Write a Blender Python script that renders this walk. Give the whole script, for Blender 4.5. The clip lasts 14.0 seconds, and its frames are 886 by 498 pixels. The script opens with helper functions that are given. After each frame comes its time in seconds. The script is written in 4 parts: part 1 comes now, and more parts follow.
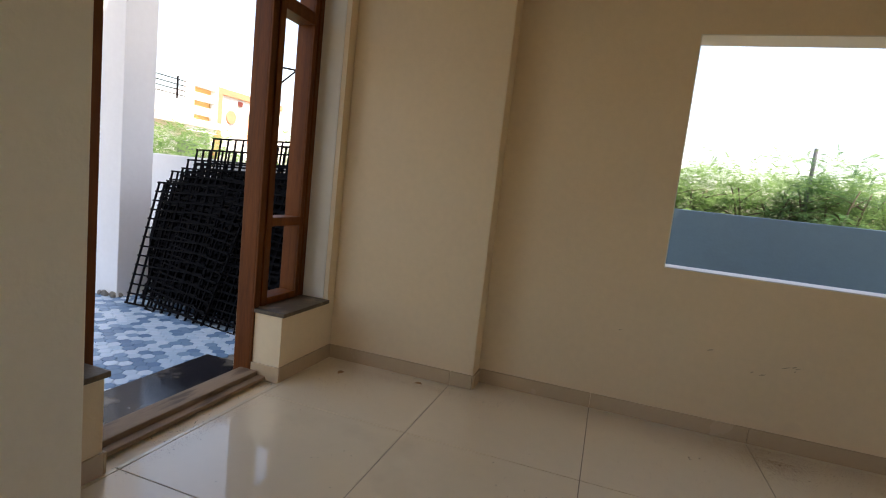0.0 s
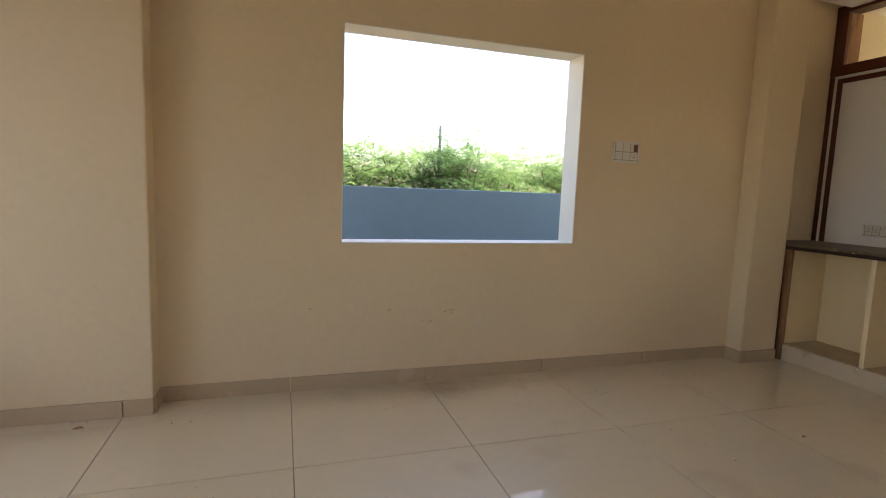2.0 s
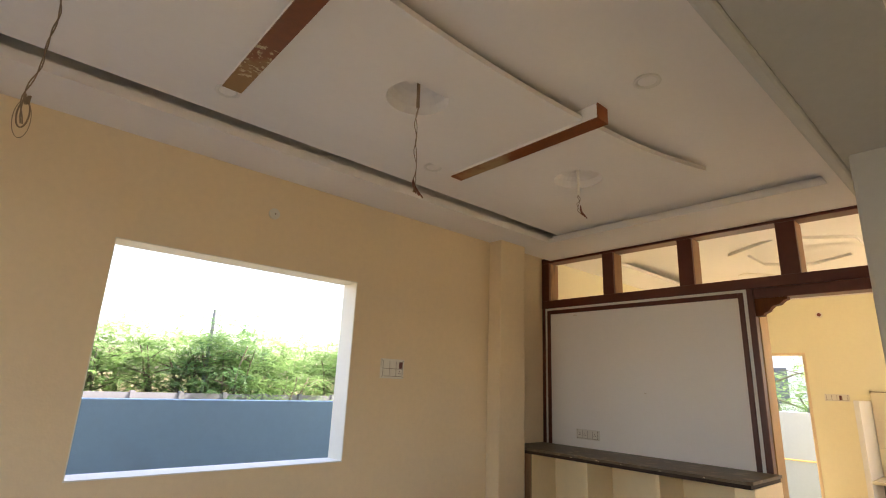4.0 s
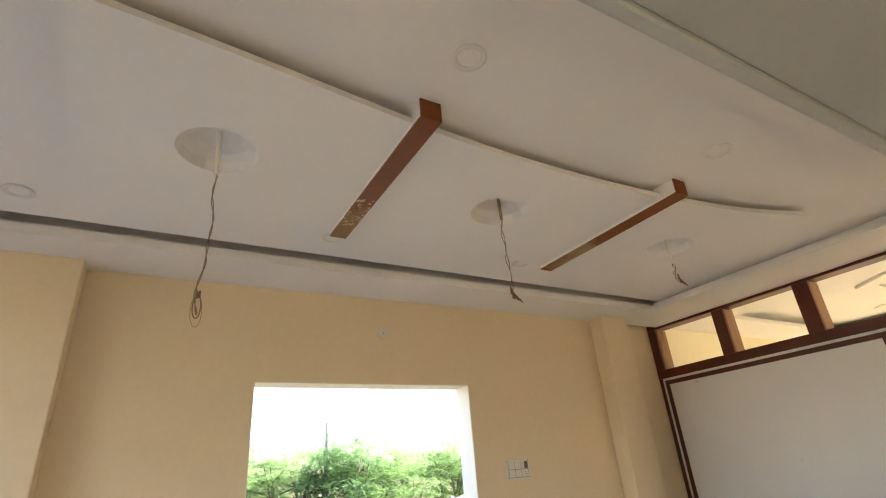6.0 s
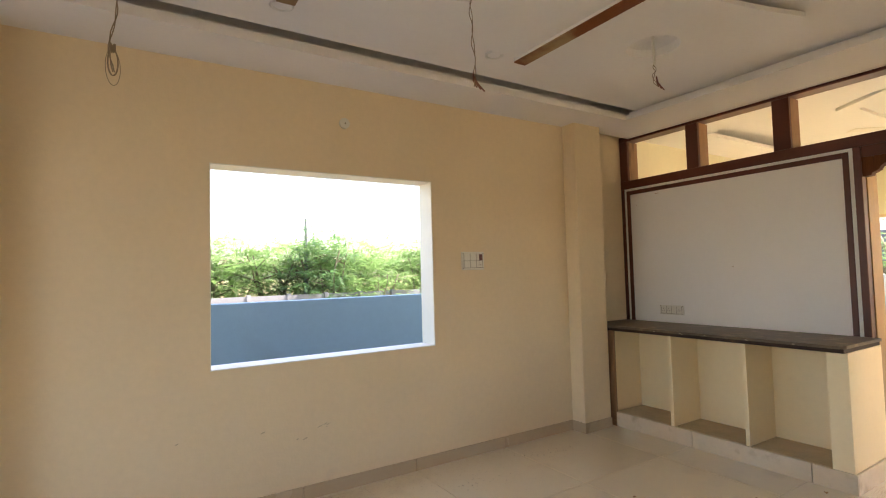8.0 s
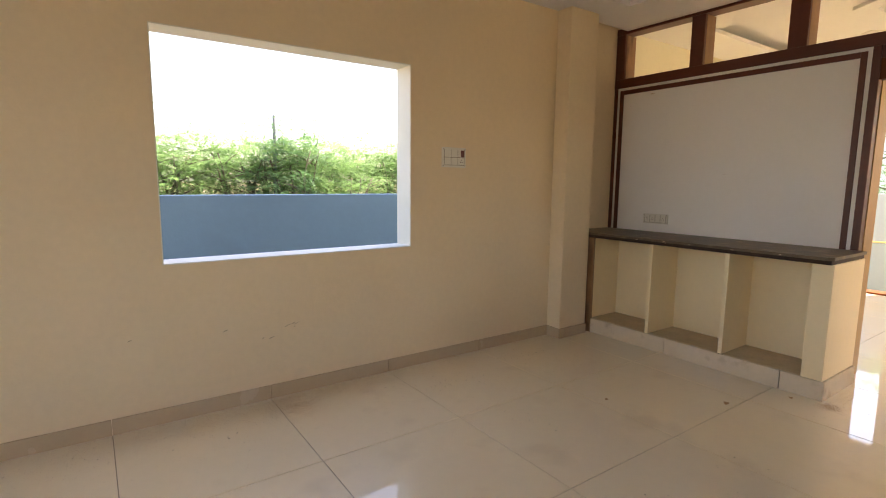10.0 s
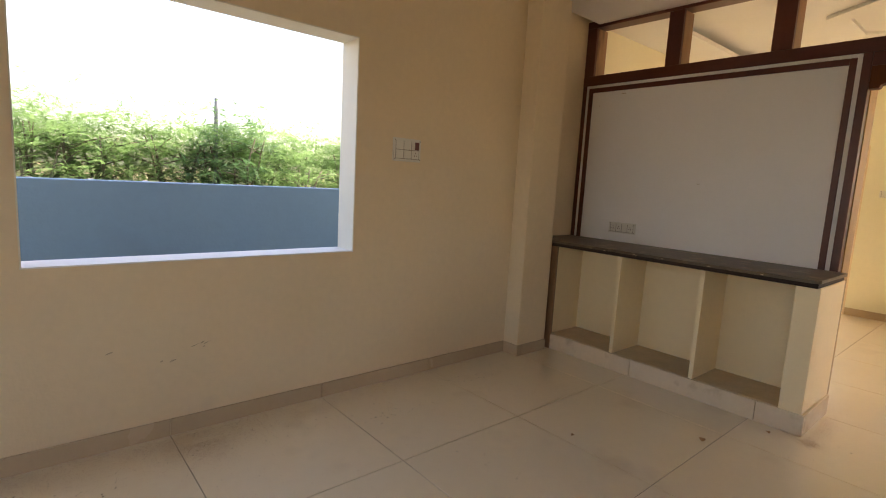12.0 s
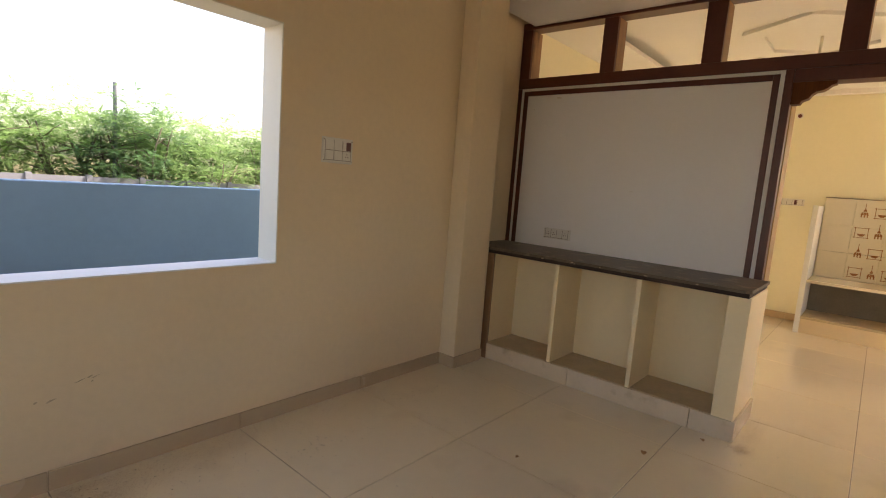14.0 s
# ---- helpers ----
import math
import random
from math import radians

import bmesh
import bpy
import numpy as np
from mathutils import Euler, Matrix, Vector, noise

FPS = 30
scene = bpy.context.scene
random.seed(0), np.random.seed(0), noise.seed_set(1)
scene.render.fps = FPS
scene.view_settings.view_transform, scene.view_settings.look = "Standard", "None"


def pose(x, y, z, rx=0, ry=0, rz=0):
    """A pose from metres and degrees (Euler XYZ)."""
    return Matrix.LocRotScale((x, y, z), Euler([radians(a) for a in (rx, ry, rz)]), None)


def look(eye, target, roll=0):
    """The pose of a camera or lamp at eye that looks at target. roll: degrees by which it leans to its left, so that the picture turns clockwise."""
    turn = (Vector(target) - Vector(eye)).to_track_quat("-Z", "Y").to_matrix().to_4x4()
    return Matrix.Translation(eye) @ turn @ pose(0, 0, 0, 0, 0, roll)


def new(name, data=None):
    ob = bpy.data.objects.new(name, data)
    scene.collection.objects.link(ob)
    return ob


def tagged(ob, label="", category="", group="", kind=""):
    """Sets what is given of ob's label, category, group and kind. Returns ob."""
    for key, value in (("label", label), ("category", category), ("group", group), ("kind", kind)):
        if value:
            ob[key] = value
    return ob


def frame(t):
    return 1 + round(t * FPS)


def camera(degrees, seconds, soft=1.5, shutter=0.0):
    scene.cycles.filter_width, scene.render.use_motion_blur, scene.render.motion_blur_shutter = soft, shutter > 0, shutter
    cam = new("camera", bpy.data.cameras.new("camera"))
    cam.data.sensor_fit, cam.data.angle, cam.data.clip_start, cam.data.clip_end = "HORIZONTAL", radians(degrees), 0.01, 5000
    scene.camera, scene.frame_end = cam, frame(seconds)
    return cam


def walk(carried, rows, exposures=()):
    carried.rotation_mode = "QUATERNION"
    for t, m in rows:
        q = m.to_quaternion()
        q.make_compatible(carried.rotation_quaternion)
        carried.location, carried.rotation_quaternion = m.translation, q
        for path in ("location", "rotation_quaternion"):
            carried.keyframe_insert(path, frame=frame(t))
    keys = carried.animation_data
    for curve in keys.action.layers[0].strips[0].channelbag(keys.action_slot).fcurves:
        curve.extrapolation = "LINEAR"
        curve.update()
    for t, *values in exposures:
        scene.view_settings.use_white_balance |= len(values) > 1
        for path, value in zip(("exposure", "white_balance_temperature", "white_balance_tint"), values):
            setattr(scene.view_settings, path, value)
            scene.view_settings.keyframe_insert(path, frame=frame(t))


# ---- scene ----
cam = camera(82.6, 14.0, soft=1.1)
PATH = [
    (0, (-0.302, -2.937, 1.144), (-0.916, -1.048, 0.91), 6.3),
    (0.5, (-0.347, -2.931, 1.156), (-0.95, -1.04, 0.914), 4.9),
    (1, (-0.35, -2.909, 1.156), (-0.582, -0.937, 0.914), 2.5),
    (1.5, (-0.356, -2.897, 1.165), (-0.199, -0.923, 0.887), 1.7),
    (2, (-0.317, -2.905, 1.172), (0.287, -1.012, 0.945), 2.1),
    (2.5, (-0.315, -2.902, 1.203), (0.67, -1.164, 1.091), 2.4),
    (3, (-0.294, -2.93, 1.246), (0.97, -1.38, 1.289), 2.6),
    (3.5, (-0.318, -2.994, 1.329), (1.018, -1.528, 1.58), 2.5),
    (4, (-0.388, -3.116, 1.384), (0.878, -1.656, 1.901), 2.5),
    (6.5, (-0.564, -3.21, 1.471), (0.36, -1.637, 2.292), -5.5),
    (7, (-0.486, -3.2, 1.426), (0.499, -1.548, 1.974), -4.4),
    (7.5, (-0.425, -3.208, 1.419), (0.603, -1.528, 1.772), -3.1),
    (8, (-0.412, -3.196, 1.387), (0.652, -1.504, 1.483), -1.5),
    (8.5, (-0.411, -3.175, 1.329), (0.659, -1.488, 1.238), -0.9),
    (9, (-0.391, -3.152, 1.312), (0.678, -1.474, 1.109), -0.9),
    (11.5, (-0.08, -2.624, 1.296), (1.174, -1.088, 1.035), 3.3),
    (12, (-0.009, -2.583, 1.3), (1.282, -1.079, 1.033), 3.2),
    (12.5, (0.018, -2.497, 1.304), (1.426, -1.101, 1.042), 3.5),
    (13, (0.024, -2.382, 1.311), (1.508, -1.065, 1.057), 4.2),
    (13.5, (0.049, -2.34, 1.313), (1.556, -1.05, 1.053), 4.5),
    (14, (0.091, -2.364, 1.343), (1.596, -1.072, 1.083), 4.3),
]
walk(cam, [(t, look(eye, target, roll)) for t, eye, target, roll in PATH],
     exposures=[(0, 1.77, 7850, 17), (1.5, 2.02, 7650, 18), (2.5, 2.52, 7600, 19), (4, 2.7, 7600, 19),
                (6.5, 3.14, 7000, 14), (7.5, 2.95, 7350, 16), (9, 2.82, 7650, 19), (11.5, 2.37, 7850, 21), (14, 2.27, 7980, 21)])

# ---- world and sun ----
SUN_AZ, SUN_EL = 120.0, 55.0
world = bpy.data.worlds.new("world")
scene.world = world
world.use_nodes = True
wn = world.node_tree.nodes
sky = wn.new("ShaderNodeTexSky")
sky.sky_type = "NISHITA"
sky.sun_disc = False
sky.sun_elevation, sky.sun_rotation = radians(SUN_EL), radians(SUN_AZ)
sky.air_density, sky.dust_density, sky.ozone_density = 1.0, 2.0, 1.0
world.node_tree.links.new(sky.outputs[0], wn["Background"].inputs[0])
wn["Background"].inputs[1].default_value = 0.15

sun_data = bpy.data.lights.new("sun", "SUN")
sun_data.energy, sun_data.angle, sun_data.color = 4.6, radians(0.6), (1.0, 0.95, 0.86)
sun = new("sun", sun_data)
sun_from = Vector((math.sin(radians(SUN_AZ)) * math.cos(radians(SUN_EL)),
                   math.cos(radians(SUN_AZ)) * math.cos(radians(SUN_EL)), math.sin(radians(SUN_EL))))
sun.matrix_world = look(sun_from * 40, (0, 0, 0))


# ---- materials ----
def material(name, color, rough=0.6, vary=0.06, scale=1.5, fine=40.0, bump=0.1, bump_scale=120.0,
             metal=0.0, spot=None, spot_scale=6.0, spot_size=0.35, random_amount=0.0, coat=0.0, stretch=None, rough_vary=0.08, gloss=0.5):
    """A surface with colour variation at two scales, optional spots of a second colour and fine relief."""
    m = bpy.data.materials.new(name)
    m.use_nodes = True
    n, l = m.node_tree.nodes, m.node_tree.links
    b = n["Principled BSDF"]
    geo = n.new("ShaderNodeNewGeometry")
    at = geo.outputs["Position"]
    if stretch:
        mp = n.new("ShaderNodeMapping")
        mp.inputs["Scale"].default_value = stretch
        l.new(at, mp.inputs["Vector"])
        at = mp.outputs["Vector"]

    def noise_node(s, detail=3.0):
        t = n.new("ShaderNodeTexNoise")
        t.inputs["Scale"].default_value, t.inputs["Detail"].default_value = s, detail
        l.new(at, t.inputs["Vector"])
        return t

    big, small = noise_node(scale, 4.0), noise_node(fine, 2.0)
    add = n.new("ShaderNodeMath")
    add.operation = "MULTIPLY_ADD"
    l.new(small.outputs[0], add.inputs[0])
    add.inputs[1].default_value = 0.5
    l.new(big.outputs[0], add.inputs[2])
    last = add.outputs[0]
    if random_amount:
        info = n.new("ShaderNodeObjectInfo")
        r = n.new("ShaderNodeMath")
        r.operation = "MULTIPLY_ADD"
        l.new(info.outputs["Random"], r.inputs[0])
        r.inputs[1].default_value = random_amount
        l.new(last, r.inputs[2])
        last = r.outputs[0]
    ramp = n.new("ShaderNodeMapRange")
    ramp.inputs["From Min"].default_value, ramp.inputs["From Max"].default_value = 0.4, 1.1 + random_amount
    l.new(last, ramp.inputs["Value"])
    mix = n.new("ShaderNodeMix")
    mix.data_type = "RGBA"
    lo = [max(c * (1 - vary), 0) for c in color]
    hi = [min(c * (1 + vary), 1) for c in color]
    mix.inputs["A"].default_value, mix.inputs["B"].default_value = (*lo, 1), (*hi, 1)
    l.new(ramp.outputs["Result"], mix.inputs["Factor"])
    out = mix.outputs["Result"]
    if spot:
        sp = noise_node(spot_scale, 6.0)
        pick = n.new("ShaderNodeMapRange")
        pick.inputs["From Min"].default_value, pick.inputs["From Max"].default_value = 1 - spot_size, 1 - spot_size + 0.12
        l.new(sp.outputs[0], pick.inputs["Value"])
        two = n.new("ShaderNodeMix")
        two.data_type = "RGBA"
        l.new(pick.outputs["Result"], two.inputs["Factor"])
        l.new(out, two.inputs["A"])
        two.inputs["B"].default_value = (*spot, 1)
        out = two.outputs["Result"]
    l.new(out, b.inputs["Base Color"])
    rr = n.new("ShaderNodeMapRange")
    rr.inputs["To Min"].default_value, rr.inputs["To Max"].default_value = max(rough - rough_vary, 0.02), min(rough + rough_vary, 1)
    l.new(big.outputs[0], rr.inputs["Value"])
    l.new(rr.outputs["Result"], b.inputs["Roughness"])
    b.inputs["Metallic"].default_value = metal
    b.inputs["Coat Weight"].default_value, b.inputs["Coat IOR"].default_value = coat, 1.6
    b.inputs["Specular IOR Level"].default_value = gloss
    if bump:
        bt = noise_node(bump_scale, 3.0)
        bn = n.new("ShaderNodeBump")
        bn.inputs["Strength"].default_value, bn.inputs["Distance"].default_value = bump, 0.004
        l.new(bt.outputs[0], bn.inputs["Height"])
        l.new(bn.outputs[0], b.inputs["Normal"])
    return m


PAINT = material("cream_wall_paint", (0.80, 0.633, 0.415), 0.60, 0.06, 1.1, 26, 0.22, 70, spot=(0.72, 0.575, 0.40), spot_scale=2.3, spot_size=0.30)
WHITE = material("white_paint", (0.80, 0.78, 0.74), 0.6, 0.03, 2.0, 30, 0.1, 80)
CEIL = material("ceiling_white", (0.80, 0.755, 0.715), 0.75, 0.03, 1.4, 30, 0.06, 60)
PANEL = material("panel_white", (0.87, 0.83, 0.79), 0.5, 0.02, 2.0, 30, 0.08, 60)
TILE = material("beige_vitrified_tile", (0.85, 0.71, 0.495), 0.34, 0.05, 2.5, 18, 0.0, 60, random_amount=0.25,
                spot=(0.78, 0.64, 0.44), spot_scale=2.6, spot_size=0.42, rough_vary=0.10, gloss=0.75, coat=1.0)
SKIRT = material("skirting_tile", (0.55, 0.405, 0.26), 0.25, 0.06, 4, 30, 0.03, 60, random_amount=0.2)
PLINTH = material("pale_plinth_tile", (0.72, 0.57, 0.395), 0.22, 0.07, 5, 30, 0.05, 60, spot=(0.56, 0.42, 0.28), spot_scale=7.0, spot_size=0.40)
GREYPAINT = material("grey_beam_paint", (0.45, 0.45, 0.425), 0.7, 0.06, 1.6, 24, 0.2, 60)
PALEGREY = material("pale_grey_paint", (0.52, 0.525, 0.50), 0.65, 0.05, 1.6, 24, 0.15, 60)
# Brown of the floor specks (dust and painted wall-foot shade) and dry leaves.
DUST_SHADE_BROWN = material("dust_and_shade_brown", (0.36, 0.205, 0.095), 0.95, 0.4, 20, 90, 0.0, 90)
HALLPAINT = material("pale_hall_paint", (0.86, 0.80, 0.65), 0.6, 0.05, 1.2, 26, 0.25, 70, spot=(0.80, 0.73, 0.58), spot_scale=2.3, spot_size=0.3)
GROUT = material("dark_grout", (0.26, 0.20, 0.14), 0.9, 0.2, 8, 60, 0.3, 120)
WOOD = material("polished_teak", (0.15, 0.043, 0.009), 0.45, 0.6, 3.0, 22, 0.15, 60, stretch=(9, 9, 0.6), random_amount=0.3, gloss=0.16)
DARKWOOD = material("maroon_paint", (0.10, 0.019, 0.008), 0.38, 0.25, 3.0, 30, 0.1, 60)
LIGHTWOOD = material("raw_wood_side", (0.33, 0.17, 0.078), 0.5, 0.25, 4.0, 30, 0.15, 60, stretch=(3, 3, 0.7), spot=(0.17, 0.085, 0.04), spot_scale=3.0, spot_size=0.42)
DUSTYWOOD = material("dusty_raw_wood", (0.29, 0.185, 0.105), 0.7, 0.25, 4.0, 30, 0.25, 60, stretch=(3, 0.7, 3), spot=(0.13, 0.08, 0.045), spot_scale=5.0, spot_size=0.46)
BARPAINT = material("worn_maroon_cladding", (0.20, 0.054, 0.014), 0.42, 0.3, 3, 30, 0.15, 70, gloss=0.25, spot=(0.36, 0.24, 0.12), spot_scale=2.2, spot_size=0.47)
VARNISH = material("golden_varnish", (0.42, 0.24, 0.085), 0.45, 0.2, 3.0, 30, 0.1, 60, stretch=(5, 5, 0.7))
GRANITE = material("dusty_granite", (0.125, 0.092, 0.060), 0.42, 0.4, 5, 90, 0.25, 90, spot=(0.25, 0.185, 0.115), spot_scale=9, spot_size=0.45, gloss=0.25)
GRANITE_EDGE = material("black_granite_edge", (0.045, 0.026, 0.018), 0.5, 0.3, 6, 90, 0.15, 90, gloss=0.1)
STEPSTONE = material("polished_granite", (0.022, 0.020, 0.022), 0.12, 0.4, 4, 60, 0.05, 90, spot=(0.13, 0.11, 0.09), spot_scale=5, spot_size=0.50)
CEMENT = material("grey_cement", (0.20, 0.18, 0.15), 0.85, 0.2, 5, 50, 0.4, 60)
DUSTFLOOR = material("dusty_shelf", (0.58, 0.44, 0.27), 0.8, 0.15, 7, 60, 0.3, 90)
BLUEWALL = material("blue_grey_plaster", (0.18, 0.32, 0.485), 0.85, 0.06, 0.9, 25, 0.25, 50, spot=(0.175, 0.295, 0.44), spot_scale=1.3, spot_size=0.4)
WHITEWALL = material("white_exterior", (0.74, 0.75, 0.77), 0.8, 0.05, 1.2, 25, 0.2, 50)
PALEWALL = material("pale_blue_plaster", (0.22, 0.25, 0.29), 0.85, 0.05, 1.2, 25, 0.2, 50)
YELLOW = material("pale_yellow_paint", (0.84, 0.775, 0.56), 0.6, 0.035, 1.1, 26, 0.12, 90)
CREAM = material("pale_cream_paint", (0.94, 0.74, 0.445), 0.6, 0.04, 1.3, 26, 0.2, 70, spot=(0.89, 0.67, 0.375), spot_scale=4.0, spot_size=0.33)
PLASTIC = material("white_plastic", (0.74, 0.69, 0.60), 0.35, 0.03, 8, 50, 0.0, 50)
GREYRIM = material("grey_rim", (0.72, 0.68, 0.63), 0.4, 0.03, 8, 50, 0.0, 50)
REVEAL = material("warm_white_plaster", (0.80, 0.75, 0.63), 0.6, 0.03, 2.0, 30, 0.1, 80)
DARKPLASTIC = material("dark_socket", (0.13, 0.022, 0.015), 0.4, 0.2, 8, 50, 0.0, 50)
STEEL = material("black_painted_steel", (0.004, 0.004, 0.005), 0.75, 0.3, 10, 80, 0.15, 120, gloss=0.05)
WIRE = material("brown_wire", (0.25, 0.17, 0.10), 0.5, 0.3, 20, 90, 0.0, 90)
COPPER = material("bare_copper", (0.22, 0.09, 0.06), 0.4, 0.2, 20, 90, 0.0, 90, metal=0.6)
CONCRETE = material("precast_concrete", (0.115, 0.125, 0.145), 0.9, 0.15, 1.5, 30, 0.4, 40, spot=(0.11, 0.11, 0.10), spot_scale=2, spot_size=0.35)
GROUND = material("dry_ground", (0.22, 0.17, 0.10), 0.95, 0.25, 0.6, 12, 0.6, 20, spot=(0.10, 0.13, 0.04), spot_scale=0.7, spot_size=0.5)
BARK = material("bark", (0.11, 0.10, 0.07), 0.9, 0.3, 6, 40, 0.6, 50)
MOTIF = material("brown_motif", (0.30, 0.12, 0.03), 0.25, 0.3, 30, 90, 0.0, 60)
GLOSSTILE = material("cream_wall_tile", (0.72, 0.64, 0.48), 0.12, 0.04, 3, 30, 0.0, 60)
SCUFF = material("scuffed_plaster", (0.52, 0.40, 0.27), 0.8, 0.3, 20, 90, 0.3, 90)
DIRT = material("dry_dirt", (0.10, 0.065, 0.04), 0.95, 0.4, 20, 90, 0.5, 90)
ORANGE = material("ochre_paint", (0.70, 0.42, 0.16), 0.7, 0.08, 2, 30, 0.1, 50)
PINK = material("terracotta_paint", (0.55, 0.22, 0.13), 0.7, 0.08, 2, 30, 0.1, 50)


def worn_cladding(name):
    """Maroon cladding rubbed down to golden veneer at its window end, with pale flecks along the border."""
    m = material(name, (0.20, 0.054, 0.014), 0.42, 0.3, 3, 30, 0.15, 70, gloss=0.25)
    n, l = m.node_tree.nodes, m.node_tree.links
    b = n["Principled BSDF"]
    base = b.inputs["Base Color"].links[0].from_socket
    geo = n.new("ShaderNodeNewGeometry")
    axis = n.new("ShaderNodeSeparateXYZ")
    l.new(geo.outputs["Position"], axis.inputs[0])
    rub = n.new("ShaderNodeTexNoise")
    rub.inputs["Scale"].default_value, rub.inputs["Detail"].default_value = 14.0, 6.0
    l.new(geo.outputs["Position"], rub.inputs["Vector"])
    add = n.new("ShaderNodeMath")
    add.operation = "MULTIPLY_ADD"
    l.new(rub.outputs[0], add.inputs[0])
    add.inputs[1].default_value = 0.5
    l.new(axis.outputs["Y"], add.inputs[2])
    edge = n.new("ShaderNodeMapRange")
    edge.inputs["From Min"].default_value, edge.inputs["From Max"].default_value = -1.02, -0.86
    l.new(add.outputs[0], edge.inputs["Value"])
    rubbed = n.new("ShaderNodeMix")
    rubbed.data_type = "RGBA"
    l.new(edge.outputs["Result"], rubbed.inputs["Factor"])
    l.new(base, rubbed.inputs["A"])
    rubbed.inputs["B"].default_value = (0.27, 0.145, 0.05, 1)
    last = rubbed.outputs["Result"]
    fleck = n.new("ShaderNodeTexNoise")
    fleck.inputs["Scale"].default_value, fleck.inputs["Detail"].default_value = 42.0, 5.0
    l.new(geo.outputs["Position"], fleck.inputs["Vector"])
    pick = n.new("ShaderNodeMapRange")
    pick.inputs["From Min"].default_value, pick.inputs["From Max"].default_value = 0.53, 0.62
    l.new(fleck.outputs[0], pick.inputs["Value"])
    near = n.new("ShaderNodeMath")
    near.operation = "COMPARE"
    l.new(axis.outputs["Y"], near.inputs[0])
    near.inputs[1].default_value, near.inputs[2].default_value = -1.17, 0.14
    both = n.new("ShaderNodeMath")
    both.operation = "MULTIPLY"
    l.new(near.outputs[0], both.inputs[0])
    l.new(pick.outputs["Result"], both.inputs[1])
    mix = n.new("ShaderNodeMix")
    mix.data_type = "RGBA"
    l.new(both.outputs[0], mix.inputs["Factor"])
    l.new(last, mix.inputs["A"])
    mix.inputs["B"].default_value = (0.52, 0.40, 0.24, 1)
    l.new(mix.outputs["Result"], b.inputs["Base Color"])
    return m


WORNBAR = worn_cladding("maroon_cladding_rubbed_at_one_end")


def island_material(name, a, b, rough, translucent=0.0):
    """Two colours mixed at random from piece to piece of one mesh."""
    m = bpy.data.materials.new(name)
    m.use_nodes = True
    n, l = m.node_tree.nodes, m.node_tree.links
    p = n["Principled BSDF"]
    geo = n.new("ShaderNodeNewGeometry")
    mix = n.new("ShaderNodeMix")
    mix.data_type = "RGBA"
    mix.inputs["A"].default_value, mix.inputs["B"].default_value = (*a, 1), (*b, 1)
    l.new(geo.outputs["Random Per Island"], mix.inputs["Factor"])
    l.new(mix.outputs["Result"], p.inputs["Base Color"])
    p.inputs["Roughness"].default_value = rough
    if translucent:
        tr = n.new("ShaderNodeBsdfTranslucent")
        l.new(mix.outputs["Result"], tr.inputs["Color"])
        ms = n.new("ShaderNodeMixShader")
        ms.inputs[0].default_value = translucent
        l.new(p.outputs[0], ms.inputs[1])
        l.new(tr.outputs[0], ms.inputs[2])
        l.new(ms.outputs[0], n["Material Output"].inputs["Surface"])
    return m


LEAF = island_material("feathery_leaf", (0.12, 0.225, 0.08), (0.20, 0.335, 0.13), 0.7, 0.62)
LEAF_DARK = island_material("dark_leaf", (0.05, 0.135, 0.06), (0.11, 0.22, 0.095), 0.6, 0.45)
HEX_BLUE = island_material("blue_hex", (0.13, 0.24, 0.38), (0.24, 0.38, 0.52), 0.25)
HEX_PALE = island_material("pale_hex", (0.46, 0.62, 0.74), (0.60, 0.73, 0.82), 0.25)


# ---- helpers ----
def box(bm, x0, x1, y0, y1, z0, z1, bevel=0.0):
    x0, x1, y0, y1, z0, z1 = min(x0, x1), max(x0, x1), min(y0, y1), max(y0, y1), min(z0, z1), max(z0, z1)
    v = [bm.verts.new(c) for c in ((x0, y0, z0), (x1, y0, z0), (x1, y1, z0), (x0, y1, z0),
                                   (x0, y0, z1), (x1, y0, z1), (x1, y1, z1), (x0, y1, z1))]
    f = [bm.faces.new([v[i] for i in q]) for q in ((3, 2, 1, 0), (4, 5, 6, 7), (0, 1, 5, 4), (1, 2, 6, 5), (2, 3, 7, 6), (3, 0, 4, 7))]
    if bevel:
        bmesh.ops.bevel(bm, geom=list({e for q in f for e in q.edges}), offset=bevel, segments=2, profile=0.5, affect="EDGES")
    return bm


def boxes(*items, bevel=0.0):
    bm = bmesh.new()
    for it in items:
        box(bm, *it, bevel=bevel)
    return bm


def mesh_of(name, bm, mat, smooth=False):
    me = bpy.data.meshes.new(name)
    bmesh.ops.recalc_face_normals(bm, faces=bm.faces)
    bm.to_mesh(me)
    bm.free()
    me.materials.append(mat)
    if smooth:
        for p in me.polygons:
            p.use_smooth = True
    return me


def part(name, bm, mat, parent=None, label="", smooth=False):
    ob = new(name, mesh_of(name, bm, mat, smooth))
    if parent:
        ob.parent = parent
    if label:
        tagged(ob, label)
    return ob


def structure(name, bm, mat, label, category="wall"):
    return tagged(part(name, bm, mat), label, category, kind="structure")


def thing(name, label, category, group="", at=(0, 0, 0)):
    ob = tagged(new(name), label, category, group)
    ob.location = at
    return ob


